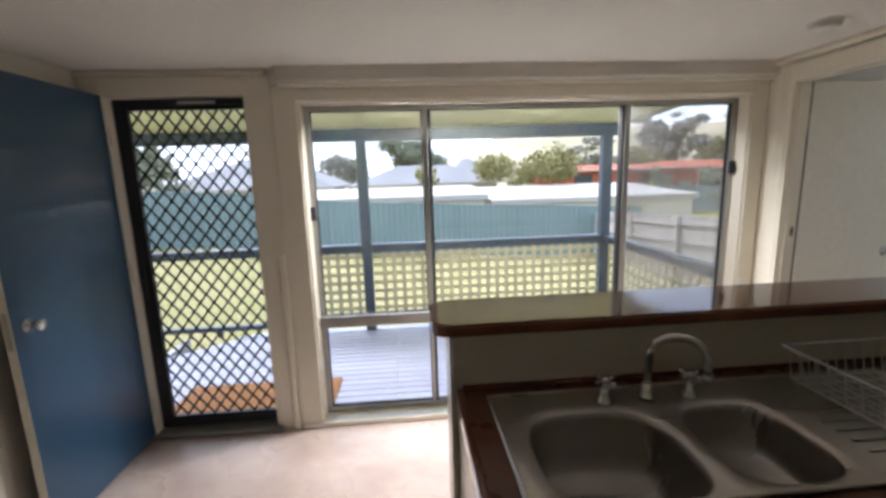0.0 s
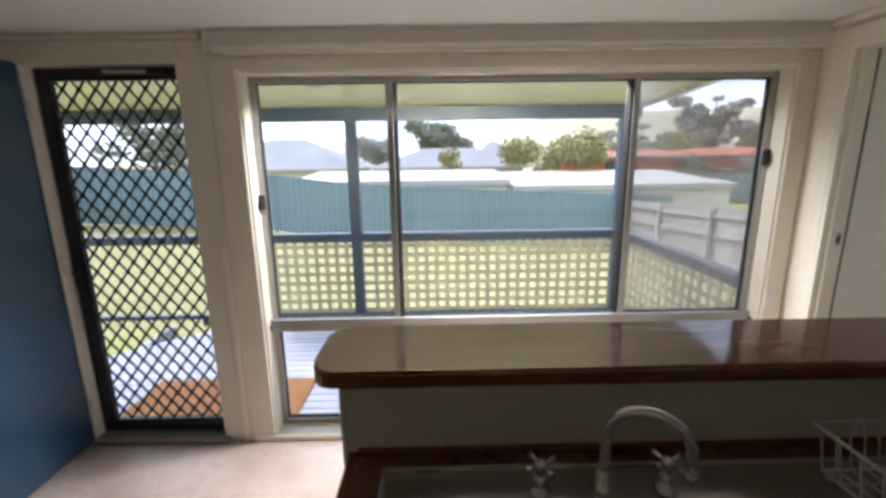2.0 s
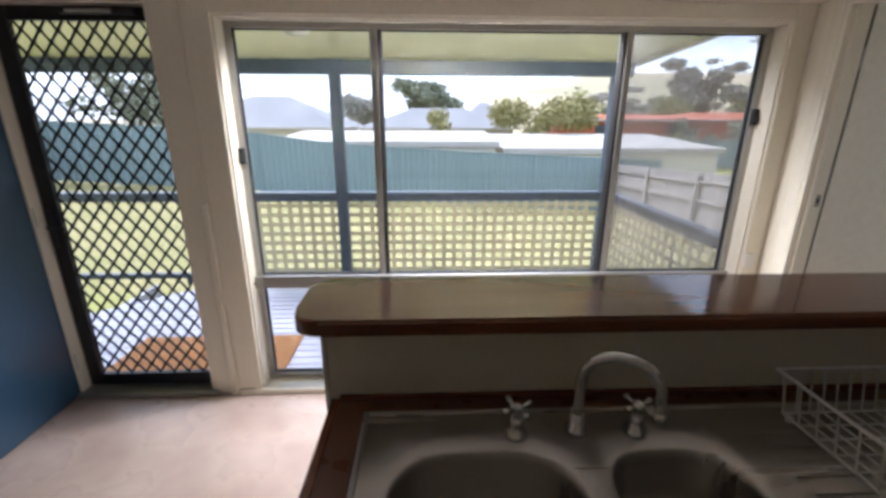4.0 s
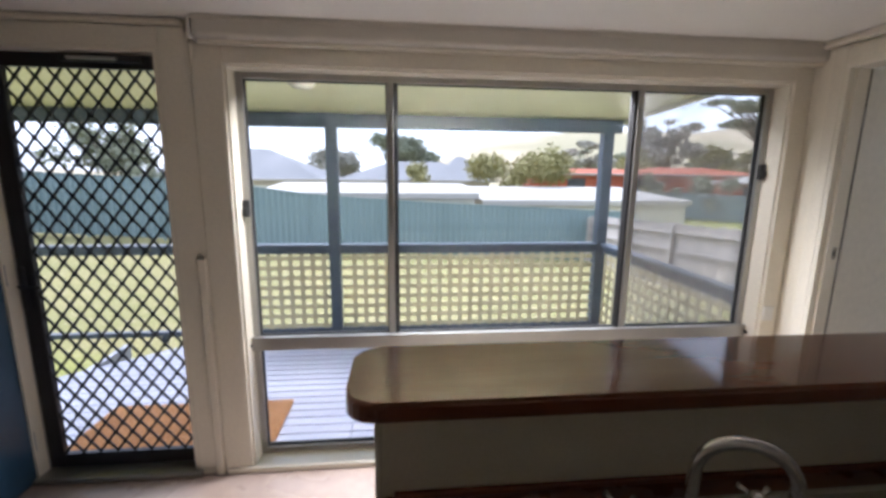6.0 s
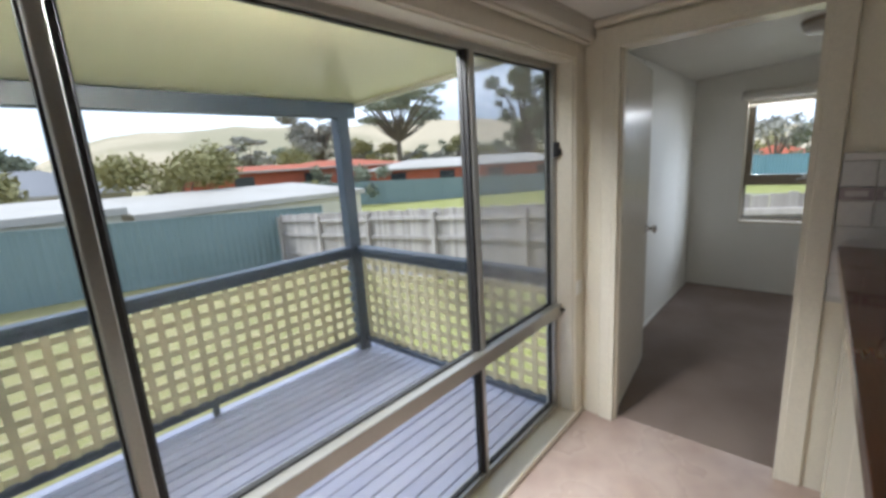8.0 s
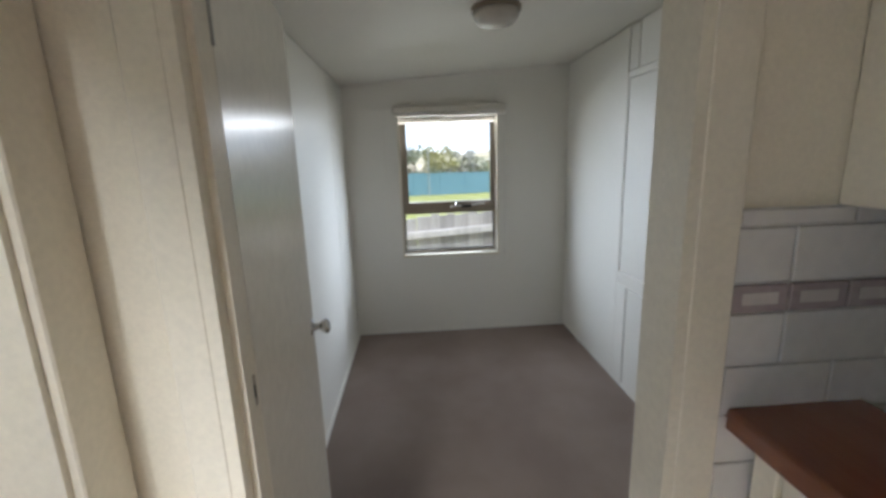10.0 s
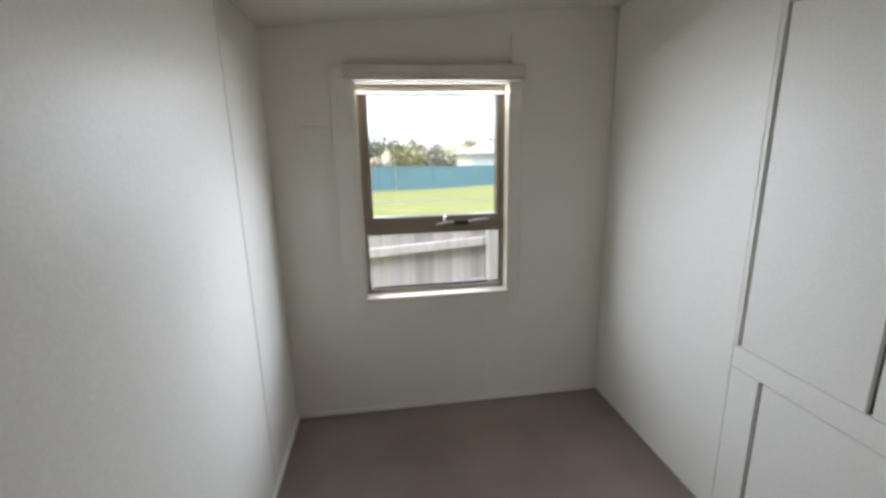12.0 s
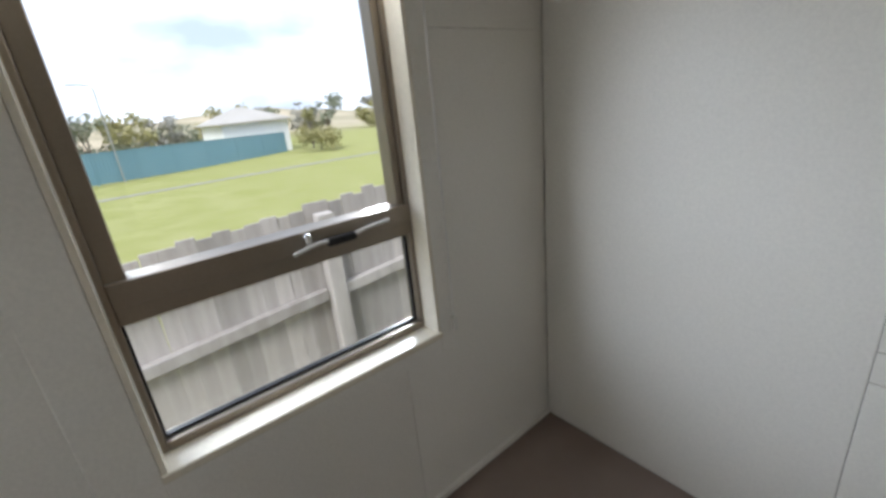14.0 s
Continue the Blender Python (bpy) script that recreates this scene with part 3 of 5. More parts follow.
# ---- back door leaf and security door ----
def knob(parent, at, axis, mat=M_CHROME, name="door_handle"):
    """A round knob on a rose; axis turns its upright profile."""
    m = Matrix.Translation(at) @ axis
    h = part(name, moved(lathe(0, 0, [(0.030, 0), (0.030, 0.006), (0.013, 0.010), (0.011, 0.032), (0.020, 0.038), (0.027, 0.050), (0.025, 0.062), (0.012, 0.068)], 20), m), mat, parent, "chrome knob", True)
    return h


leaf = tagged(thing("door_1", (-0.18, 2.2, 0.0), "open back door in dark blue gloss paint", "door"), kind="structure")
part("leaf", box(-0.215, -0.178, 1.455, 2.205, 0.012, 2.035, 0.002), M_BLUE, leaf)
part("leaf_edge", box(-0.214, -0.179, 1.4545, 1.4555, 0.014, 2.033), M_TRIM, leaf, "cream painted door edge")
knob(leaf, (-0.178, 1.525, 0.985), pose(0, 0, 0, 0, 90, 0))
part("lock_face", box(-0.207, -0.187, 1.4525, 1.4548, 0.90, 1.06), M_ALU, leaf)
for z in (0.22, 1.05, 1.82):
    part("hinge", moved(lathe(0, 0, [(0.007, -0.05), (0.007, 0.05)], 10), Matrix.Translation((-0.172, 2.212, z))), M_ALU, leaf)


def security_door():
    d = tagged(thing("door_2", (0.2, 2.30, 0.03), "black security screen door with a diamond grille, closed", "door"), kind="structure")
    x0, x1, z0, z1, y0, y1 = DOOR_L + 0.022, DOOR_R - 0.010, 0.03, 2.03, 2.268, 2.30
    s, t, b = 0.070, 0.068, 0.072
    part("stile", box(x0, x0 + s, y0, y1, z0, z1, 0.003), M_BLACK, d)
    part("stile", box(x1 - s * 0.32, x1, y0, y1, z0, z1, 0.003), M_BLACK, d)
    part("top_rail", box(x0 + s, x1 - s * 0.32, y0, y1, z1 - t, z1, 0.003), M_BLACK, d)
    part("bottom_rail", box(x0 + s, x1 - s * 0.32, y0, y1, z0, z0 + b, 0.003), M_BLACK, d)
    closer = part("door_closer", box(0.16, 0.50, y0 - 0.026, y0 - 0.002, z1 - 0.045, z1 - 0.017, 0.006, 2), M_BLACK, d, "black pneumatic door closer")
    part("closer_tube", moved(lathe(0, 0, [(0.009, 0), (0.009, 0.2)], 10), Matrix.Translation((0.20, y0 - 0.032, z1 - 0.031)) @ pose(0, 0, 0, 0, 90, 0)), M_ALU, closer)
    a, c, lo, hi = x0 + s, x1 - s * 0.32, z0 + b, z1 - t
    px, pz = 0.082, 0.104
    for sign in (1, -1):
        k = -40
        while k < 60:
            q = k * px
            k += 1
            pts = []
            for zz in (lo, hi):
                xx = a + q + sign * (zz - lo) * px / pz
                pts.append((xx, zz))
            (xa, za), (xb, zb) = pts
            if xa > xb:
                xa, za, xb, zb = xb, zb, xa, za
            if xb <= a or xa >= c:
                continue
            f = lambda x: za + (x - xa) * (zb - za) / (xb - xa)
            if xa < a:
                za, xa = f(a), a
            if xb > c:
                zb, xb = (za + (c - xa) * (zb - za) / (xb - xa)), c
            length = math.hypot(xb - xa, zb - za)
            if length < 0.03:
                continue
            yy = 2.281 if sign > 0 else 2.287
            bm = box(0, length, -0.003, 0.003, -0.0052, 0.0052)
            ang = math.degrees(math.atan2(zb - za, xb - xa))
            part("grille_bar", moved(bm, Matrix.Translation((xa, yy, za)) @ pose(0, 0, 0, 0, -ang, 0)), M_BLACK, d)
    rivets = bmesh.new()
    i = 0
    zz = lo + pz / 2
    while zz < hi:
        xx = a + (px / 2 if i % 2 == 0 else 0)
        while xx < c:
            if xx > a:
                add_box(rivets, xx - 0.0085, xx + 0.0085, 2.2775, 2.2905, zz - 0.011, zz + 0.011)
            xx += px
        zz += pz / 2
        i += 1
    tagged(part("grille_knuckles", rivets, M_BLACK, d), kind="stuff")
    part("fly_mesh", box(a, c, 2.294, 2.2946, lo, hi), M_FLYDOOR, d, "fine dark fly mesh")
    lock = part("lock_case", box(x0 + 0.008, x0 + 0.04, y0 - 0.014, y0, 0.88, 1.08, 0.004), M_BLACK, d)
    part("lever", tube([(x0 + 0.024, y0 - 0.012, 0.99), (x0 + 0.024, y0 - 0.034, 0.99), (x0 + 0.06, y0 - 0.036, 0.988), (x0 + 0.115, y0 - 0.034, 0.985)], 0.007, 10), M_BLACK, lock)
    part("side_seal", box(x0 - 0.006, x0 - 0.001, y0 - 0.002, y0 + 0.012, z0, z1), M_ALU, d, "bright aluminium edge strip")


security_door()


# ---- deck ----
deck = tagged(thing("deck", (1.2, 3.3, DECK_Z), "grey painted timber deck boards with open gaps", "deck"), kind="structure")
DECK_N, DECK_S, DECK_E, DECK_W = 4.40, NW_OUT + 0.012, 3.80, -1.75
part("joists", boxes(*[(x, x + 0.045, DECK_S, DECK_N - 0.02, DECK_Z - 0.16, DECK_Z - 0.022) for x in (-1.1, -0.5, 0.1, 0.7, 1.3, 1.9, 2.5, 3.1, 3.7)]), M_DECK, deck)
bearers = part("bearers", boxes(*[(x, x + 0.09, 4.1, 4.19, -1.6, DECK_Z - 0.16) for x in (-0.6, 0.9, 2.3, 3.62)]), M_DECK, deck)


def deck_boards():
    n = 22
    pitch = (DECK_N - DECK_S) / n
    for i in range(n):
        y0 = DECK_S + i * pitch
        y1 = y0 + pitch - 0.007
        mid = (y0 + y1) / 2
        # the corner by the steps is cut off at an angle
        x0 = DECK_W if mid < 3.2 else DECK_W + (mid - 3.2) * 1.20
        for a, b in ((x0, 1.28), (1.284, DECK_E)):
            bm = box(a, b, y0, y1, DECK_Z - 0.022, DECK_Z, 0.003)
            if a == x0 and mid >= 3.2:
                for v in bm.verts:
                    if v.co.x < a + 0.02:
                        v.co.x += (v.co.y - mid) * 1.20
            part("board", bm, M_DECK, deck)


mat_thing = thing("door_mat", (0.2, 2.9, DECK_Z), "orange-brown coir door mat lying on the deck", "mat")
part("pile", box(-0.40, 0.80, 2.52, 3.13, DECK_Z + 0.001, DECK_Z + 0.018, 0.004), M_COIR, mat_thing)
part("edging", boxes((-0.415, -0.40, 2.505, 3.145, DECK_Z + 0.001, DECK_Z + 0.014), (0.80, 0.815, 2.505, 3.145, DECK_Z + 0.001, DECK_Z + 0.014), (-0.40, 0.80, 2.505, 2.52, DECK_Z + 0.001, DECK_Z + 0.014), (-0.40, 0.80, 3.13, 3.145, DECK_Z + 0.001, DECK_Z + 0.014)), M_COIR, mat_thing)

# posts, beam and roof of the verandah
POSTS = ((0.915, 4.28), (3.61, 4.28))
for x, y in POSTS:
    post = thing("verandah_post", (x + 0.05, y + 0.05, DECK_Z), "square slate-blue painted timber verandah post", "post", group="verandah posts")
    part("shaft", box(x, x + 0.105, y, y + 0.105, DECK_Z, 1.93, 0.004), M_SLATE, post)
    part("footing", box(x + 0.02, x + 0.085, y + 0.02, y + 0.085, -1.7, DECK_Z - 0.001), M_ALU, post)
beam = thing("verandah_beam", (1.0, 4.33, 1.93), "slate-blue painted timber beam on the posts", "beam")
part("beam_front", box(-2.6, 3.80, 4.285, 4.375, 1.93, 2.055, 0.004), M_SLATE, beam)
part("splice_plate", box(0.86, 1.08, 4.278, 4.2845, 2.02, 2.065, 0.001), M_SLATE, beam)


def soffit_z(y):
    return 2.055 + (4.375 - y) * 0.052


structure("verandah_ceiling", sloped_slab(-2.6, 3.86, NW_OUT, 4.42, soffit_z, 0.012), M_SOFFIT, "flat cream-yellow painted verandah ceiling sheets", "ceiling")
trim("verandah_ceiling_edge", sloped_slab(3.82, 3.862, NW_OUT, 4.45, lambda y: soffit_z(y) - 0.03, 0.028), "white barge board at the roof edge", M_CLAD)
structure("verandah_roof", sloped_slab(-2.7, 3.92, NW_OUT, 4.55, lambda y: soffit_z(y) + 0.11, 0.03), M_ROOFWHITE, "pale steel verandah roof", "roof")
lamp = thing("verandah_light", (1.0, 3.04, 2.05), "round white bulkhead light under the verandah ceiling", "ceiling light")
part("base", lathe(1.0, 3.04, [(0.10, soffit_z(3.04) + 0.003), (0.10, soffit_z(3.04) - 0.028), (0.09, soffit_z(3.04) - 0.034)], 28), M_CLAD, lamp, smooth=False)
part("diffuser", lathe(1.0, 3.04, [(0.085, soffit_z(3.04) - 0.034), (0.082, soffit_z(3.04) - 0.06), (0.06, soffit_z(3.04) - 0.08), (0.02, soffit_z(3.04) - 0.088)], 28), M_OPAL, lamp, "opal glass bowl", True)


# railings with timber lattice
def railing(name, along, a, b, fixed, label, lattice):
    """along: 'x' or 'y'; from a to b at the fixed other coordinate; lattice: list of spans."""
    def put(u0, u1, w0, w1, z0, z1, bev=0.0):
        return box(u0, u1, fixed + w0, fixed + w1, z0, z1, bev) if along == "x" else box(fixed + w0, fixed + w1, u0, u1, z0, z1, bev)
    mid = (a + b) / 2
    r = thing(name, (mid, fixed, DECK_Z) if along == "x" else (fixed, mid, DECK_Z), label, "railing", group="deck railings")
    part("handrail", put(a, b, -0.05, 0.05, 0.785, 0.83, 0.006), M_SLATE, r)
    part("top_batten", put(a, b, -0.018, 0.018, 0.735, 0.785), M_SLATE, r)
    part("bottom_rail", put(a, b, -0.03, 0.03, -0.075, -0.025, 0.004), M_SLATE, r)
    for u in ([2.33, -0.27] if along == "x" and a < 2.33 < b else [(a + b) / 2]):
        if a < u < b:
            part("support_block", put(u - 0.02, u + 0.02, -0.02, 0.02, DECK_Z, -0.075), M_SLATE, r)
    pitch, wide = 0.106, 0.042
    for u0, u1 in lattice:
        n = int((u1 - u0) / pitch)
        off = (u1 - u0 - n * pitch) / 2
        for i in range(n + 1):
            u = u0 + off + i * pitch
            if u - wide / 2 > u0 - 0.001 and u + wide / 2 < u1 + 0.001:
                part("lattice_slat", put(u - wide / 2, u + wide / 2, -0.010, -0.001, -0.025, 0.734, 0.0015), M_LATTICE, r)
        for j in range(8):
            z = 0.0 + j * 0.0985
            part("lattice_slat", put(u0, u1, 0.001, 0.010, z - wide / 2, z + wide / 2, 0.0015), M_LATTICE, r)
    return r


railing("deck_railing", "x", 1.022, 3.608, 4.33, "slate-blue deck railing filled with weathered square lattice", [(1.03, 3.60)])
railing("deck_railing", "x", -2.3, 0.913, 4.33, "slate-blue deck railing, partly filled with weathered square lattice", [(0.06, 0.905)])
railing("deck_railing", "y", NW_OUT + 0.01, 4.278, 3.70, "slate-blue side railing filled with weathered square lattice", [(NW_OUT + 0.02, 4.27)])


# ---- kitchen bar, bench and sink ----
def rounded_plan(x0, x1, y0, y1, r, corners, k=6):
    """Plan outline with the named corners rounded: 0 (x0,y0), 1 (x1,y0), 2 (x1,y1), 3 (x0,y1)."""
    out = []
    for i, (cx, cy, sx, sy, a0) in enumerate(((x0, y0, 1, 1, 180), (x1, y0, -1, 1, 270), (x1, y1, -1, -1, 0), (x0, y1, 1, -1, 90))):
        if i in corners:
            for j in range(k + 1):
                a = radians(a0 + 90 * j / k)
                out.append((cx + sx * r + r * math.cos(a), cy + sy * r + r * math.sin(a)))
        else:
            out.append((cx, cy))
    return out


bar_wall = tagged(thing("breakfast_bar", (2.6, 1.0, 0.0), "cream panelled half-height breakfast bar wall", "breakfast bar"))
part("core", box(1.575, PX0 - 0.022, 0.955, 1.085, 0.0, 1.0695), M_WALL, bar_wall)
part("end_panel", box(1.562, 1.575, 0.945, 1.095, 0.0, 1.0695, 0.002), M_TRIM, bar_wall)
for i, (a, b) in enumerate(((1.577, 2.24), (2.243, 2.93), (2.933, PX0 - 0.075))):
    part("front_panel", box(a, b, 1.085, 1.097, 0.06, 1.0695, 0.002), M_TRIM, bar_wall)
part("kick_board", box(1.577, PX0 - 0.075, 1.085, 1.092, 0.0, 0.057), M_TRIM, bar_wall)
part("corner_post", box(PX0 - 0.072, PX0 - 0.022, 1.085, 1.105, 0.0, 1.0695, 0.002), M_TRIM, bar_wall)
part("splash_panel", box(1.577, PX0 - 0.022, 0.943, 0.955, 0.88, 1.0695), M_WALL, bar_wall)
bar_top = thing("bar_top", (2.6, 1.03, 1.0695), "polished red-brown timber bar top with a rounded end", "bar top")
part("top", prism(rounded_plan(1.508, PX0 - 0.001, 0.895, 1.157, 0.06, (0, 3)), 1.0700, 1.110, 0.008, 3), M_BAR, bar_top)
part("front_edge", box(1.575, PX0 - 0.002, 0.8885, 0.8945, 1.073, 1.104, 0.0025, 2), M_BAR, bar_top, "dark polished edge strip")

bench = thing("worktop", (2.4, 0.65, 0.84), "brown laminate kitchen worktop with timber edging", "worktop")
SX0, SX1, SY0, SY1 = 1.668, 2.98, 0.40, 0.878
for r in ((1.60, SX0 + 0.012, 0.35, 0.942), (SX0 + 0.012, SX1 - 0.012, SY1 - 0.012, 0.942), (SX0 + 0.012, SX1 - 0.012, 0.35, SY0 + 0.012), (SX1 - 0.012, 3.642, 0.35, 0.942), (3.05, 3.642, -1.0, 0.35)):
    part("slab", box(*r, 0.842, 0.874), M_LAMINATE, bench)
part("end_edging", box(1.578, 1.60, 0.345, 0.942, 0.838, 0.876, 0.003), M_BAR, bench, "red-brown timber edging")
part("back_edging", box(1.60, 3.642, 0.928, 0.9425, 0.874, 0.888, 0.003), M_BAR, bench, "red-brown timber upstand")
base = thing("sink_cabinet", (2.3, 0.65, 0.0), "white base cabinet under the sink", "cabinet")
part("end_panel", box(1.584, 1.602, 0.37, 0.942, 0.0, 0.840, 0.002), M_TRIM, base)
part("carcass", boxes((1.602, 3.04, 0.92, 0.942, 0.1, 0.84), (1.602, 3.04, 0.39, 0.92, 0.1, 0.118)), M_WALL, base)
for i in range(3):
    a = 1.604 + i * 0.48
    d = part("door", box(a, a + 0.476, 0.372, 0.39, 0.1, 0.838, 0.002), M_TRIM, base)
    part("handle", tube([(a + 0.42, 0.372, 0.70), (a + 0.42, 0.35, 0.70), (a + 0.42, 0.35, 0.80), (a + 0.42, 0.372, 0.80)], 0.005, 8), M_CHROME, d)
side_base = thing("base_cabinet", (3.35, -0.3, 0.0), "white base cabinet along the tiled wall", "cabinet")
part("carcass", box(3.08, 3.642, -1.0, 0.34, 0.1, 0.84), M_WALL, side_base)
for i in range(3):
    a = -0.995 + i * 0.445
    part("door", box(3.062, 3.08, a, a + 0.44, 0.1, 0.838, 0.002), M_TRIM, side_base)


def bowl_ring(cx, cy, hx, hy, z, n, power=3.2):
    out = []
    for i in range(n):
        a = 2 * math.pi * (i + 0.5) / n
        c, s = math.cos(a), math.sin(a)
        k = (abs(c) ** power + abs(s) ** power) ** (-1 / power)
        out.append(Vector((cx + hx * k * c, cy + hy * k * s, z)))
    return out


def sink_cell(bm, x0, x1, y0, y1, z, bowl, depth, n=48):
    """A flat tray with one rounded bowl pressed into it."""
    cx, cy, hx, hy = bowl
    outer = []
    for p in bowl_ring(cx, cy, hx, hy, z, n):
        d = Vector((p.x - cx, p.y - cy))
        ts = []
        if d.x:
            ts.append(((x1 if d.x > 0 else x0) - cx) / d.x)
        if d.y:
            ts.append(((y1 if d.y > 0 else y0) - cy) / d.y)
        t = min(ts)
        outer.append(Vector((cx + d.x * t, cy + d.y * t, z)))
    for q in ((x0, y0), (x1, y0), (x1, y1), (x0, y1)):
        i = min(range(n), key=lambda i: (outer[i].x - q[0]) ** 2 + (outer[i].y - q[1]) ** 2)
        outer[i] = Vector((*q, z))
    rings = [outer]
    for f, dz in ((1.04, 0.0), (1.0, -0.004), (0.975, -0.018), (0.95, -depth * 0.7), (0.90, -depth * 0.92), (0.80, -depth), (0.3, -depth - 0.004), (0.12, -depth - 0.006)):
        rings.append(bowl_ring(cx, cy, hx * f, hy * f, z + dz, n))
    vs = [[bm.verts.new(p) for p in r] for r in rings]
    for a, b in zip(vs, vs[1:]):
        for i in range(n):
            bm.faces.new((a[i], a[(i + 1) % n], b[(i + 1) % n], b[i]))
    bm.faces.new(vs[-1])


sink = thing("kitchen_sink", (2.3, 0.64, 0.875), "stainless steel sink with two bowls and a drainer", "sink")
tray = bmesh.new()
sink_cell(tray, SX0 + 0.012, 2.135, SY0 + 0.012, SY1 - 0.012, 0.880, (1.922, 0.575, 0.186, 0.172), 0.17)
part("main_bowl", tray, M_STEEL, sink, smooth=True)
tray = bmesh.new()
sink_cell(tray, 2.135, 2.46, SY0 + 0.012, SY1 - 0.012, 0.880, (2.298, 0.585, 0.135, 0.155), 0.13)
part("half_bowl", tray, M_STEEL, sink, smooth=True)
drainer = part("drainer", box(2.46, SX1 - 0.012, SY0 + 0.012, SY1 - 0.012, 0.876, 0.880), M_STEEL, sink)
for i in range(9):
    part("ridge", box(2.52, SX1 - 0.05, SY0 + 0.06 + i * 0.04, SY0 + 0.068 + i * 0.04, 0.8801, 0.884, 0.0015), M_STEEL, drainer)
part("rim", boxes((SX0, SX0 + 0.0121, SY0, SY1, 0.8745, 0.886), (SX1 - 0.0121, SX1, SY0, SY1, 0.8745, 0.886), (SX0 + 0.0121, SX1 - 0.0121, SY1 - 0.0121, SY1, 0.8745, 0.886), (SX0 + 0.0121, SX1 - 0.0121, SY0, SY0 + 0.0121, 0.8745, 0.886), bevel=0.003), M_STEEL, sink)
for x, y, zz in ((1.922, 0.575, 0.706), (2.298, 0.585, 0.746)):
    part("drain", lathe(x, y, [(0.032, zz), (0.034, zz + 0.002), (0.020, zz + 0.003), (0.018, zz + 0.001)], 18), M_CHROME, sink)

tap = thing("mixer_tap", (2.138, 0.80, 0.88), "chrome gooseneck kitchen spout", "tap")
part("spout_base", lathe(2.138, 0.80, [(0.024, 0.8805), (0.024, 0.892), (0.017, 0.900), (0.014, 0.93)], 20), M_CHROME, tap, smooth=True)
spout = [(2.138, 0.80, 0.92), (2.138, 0.80, 0.97), (2.139, 0.799, 1.015)]
for i in range(1, 13):
    a = math.pi * i / 12 * 0.94
    f = (1 - math.cos(a)) / 2
    spout.append((2.139 + 0.135 * f, 0.799 - 0.065 * f, 1.015 + 0.066 * math.sin(a)))
spout.append((2.276, 0.733, 0.978))
part("spout", tube(spout, 0.0115, 14), M_CHROME, tap, smooth=True)
part("nozzle", lathe(2.2765, 0.733, [(0.012, 0.956), (0.013, 0.960), (0.013, 0.980)], 14), M_CHROME, tap, smooth=True)


def tap_valve(x):
    v = thing("tap_valve", (x, 0.795, 0.88), "chrome cross-handled kitchen tap", "tap", group="sink taps")
    part("flange", lathe(x, 0.795, [(0.026, 0.8805), (0.026, 0.887), (0.018, 0.897), (0.014, 0.912), (0.012, 0.925)], 18), M_CHROME, v, smooth=True)
    part("stem", lathe(x, 0.795, [(0.009, 0.925), (0.009, 0.937), (0.014, 0.940), (0.014, 0.953), (0.006, 0.959)], 14), M_CHROME, v, smooth=True)
    for i in range(4):
        a = radians(25 + 90 * i)
        c, s = math.cos(a), math.sin(a)
        part("arm", tube([(x + 0.008 * c, 0.795 + 0.008 * s, 0.946), (x + 0.025 * c, 0.795 + 0.025 * s, 0.949), (x + 0.036 * c, 0.795 + 0.036 * s, 0.950)], 0.006, 8, taper=[0.0045, 0.005, 0.0075]), M_CHROME, v, smooth=True)


tap_valve(2.005)
tap_valve(2.268)


def dish_rack():
    r = thing("dish_rack", (2.77, 0.65, 0.884), "white wire dish drying rack on the drainer", "dish rack")
    x0, x1, y0, y1, zb, zt = 2.60, 2.95, 0.46, 0.84, 0.900, 1.0
    loop = lambda z, g: [(x0 + g, y0 + g, z), (x1 - g, y0 + g, z), (x1 - g, y1 - g, z), (x0 + g, y1 - g, z), (x0 + g, y0 + g, z)]
    part("top_rim", tube(loop(zt, 0), 0.0042, 8), M_WIRE, r)
    part("base_rim", tube(loop(zb, 0.02), 0.0035, 8), M_WIRE, r)
    for i in range(11):
        x = x0 + 0.02 + i * (x1 - x0 - 0.04) / 10
        part("wire", tube([(x, y0, zt), (x, y0 + 0.02, zb), (x, y1 - 0.02, zb), (x, y1, zt)], 0.0024, 6), M_WIRE, r)
    for j in range(9):
        y = y0 + 0.02 + j * (y1 - y0 - 0.04) / 8
        part("wire", tube([(x0, y, zt), (x0 + 0.02, y, zb), (x1 - 0.02, y, zb), (x1, y, zt)], 0.0024, 6), M_WIRE, r)
    for x in (x0 + 0.03, x1 - 0.03):
        for y in (y0 + 0.03, y1 - 0.03):
            part("foot", lathe(x, y, [(0.007, 0.8842), (0.007, 0.9)], 8), M_WIRE, r)


dish_rack()

upper = thing("wall_cupboard", (3.48, 0.2, 1.468), "cream painted kitchen wall cupboard above the tiles", "cupboard")
part("carcass", box(3.292, PX0 - 0.002, -1.0, 1.0, 1.468, 2.158, 0.002), M_TRIM, upper)
for i in range(4):
    a = -1.0 + i * 0.5
    d = part("door", box(3.273, 3.291, a + 0.002, a + 0.498, 1.468, 2.15, 0.002), M_TRIM, upper)


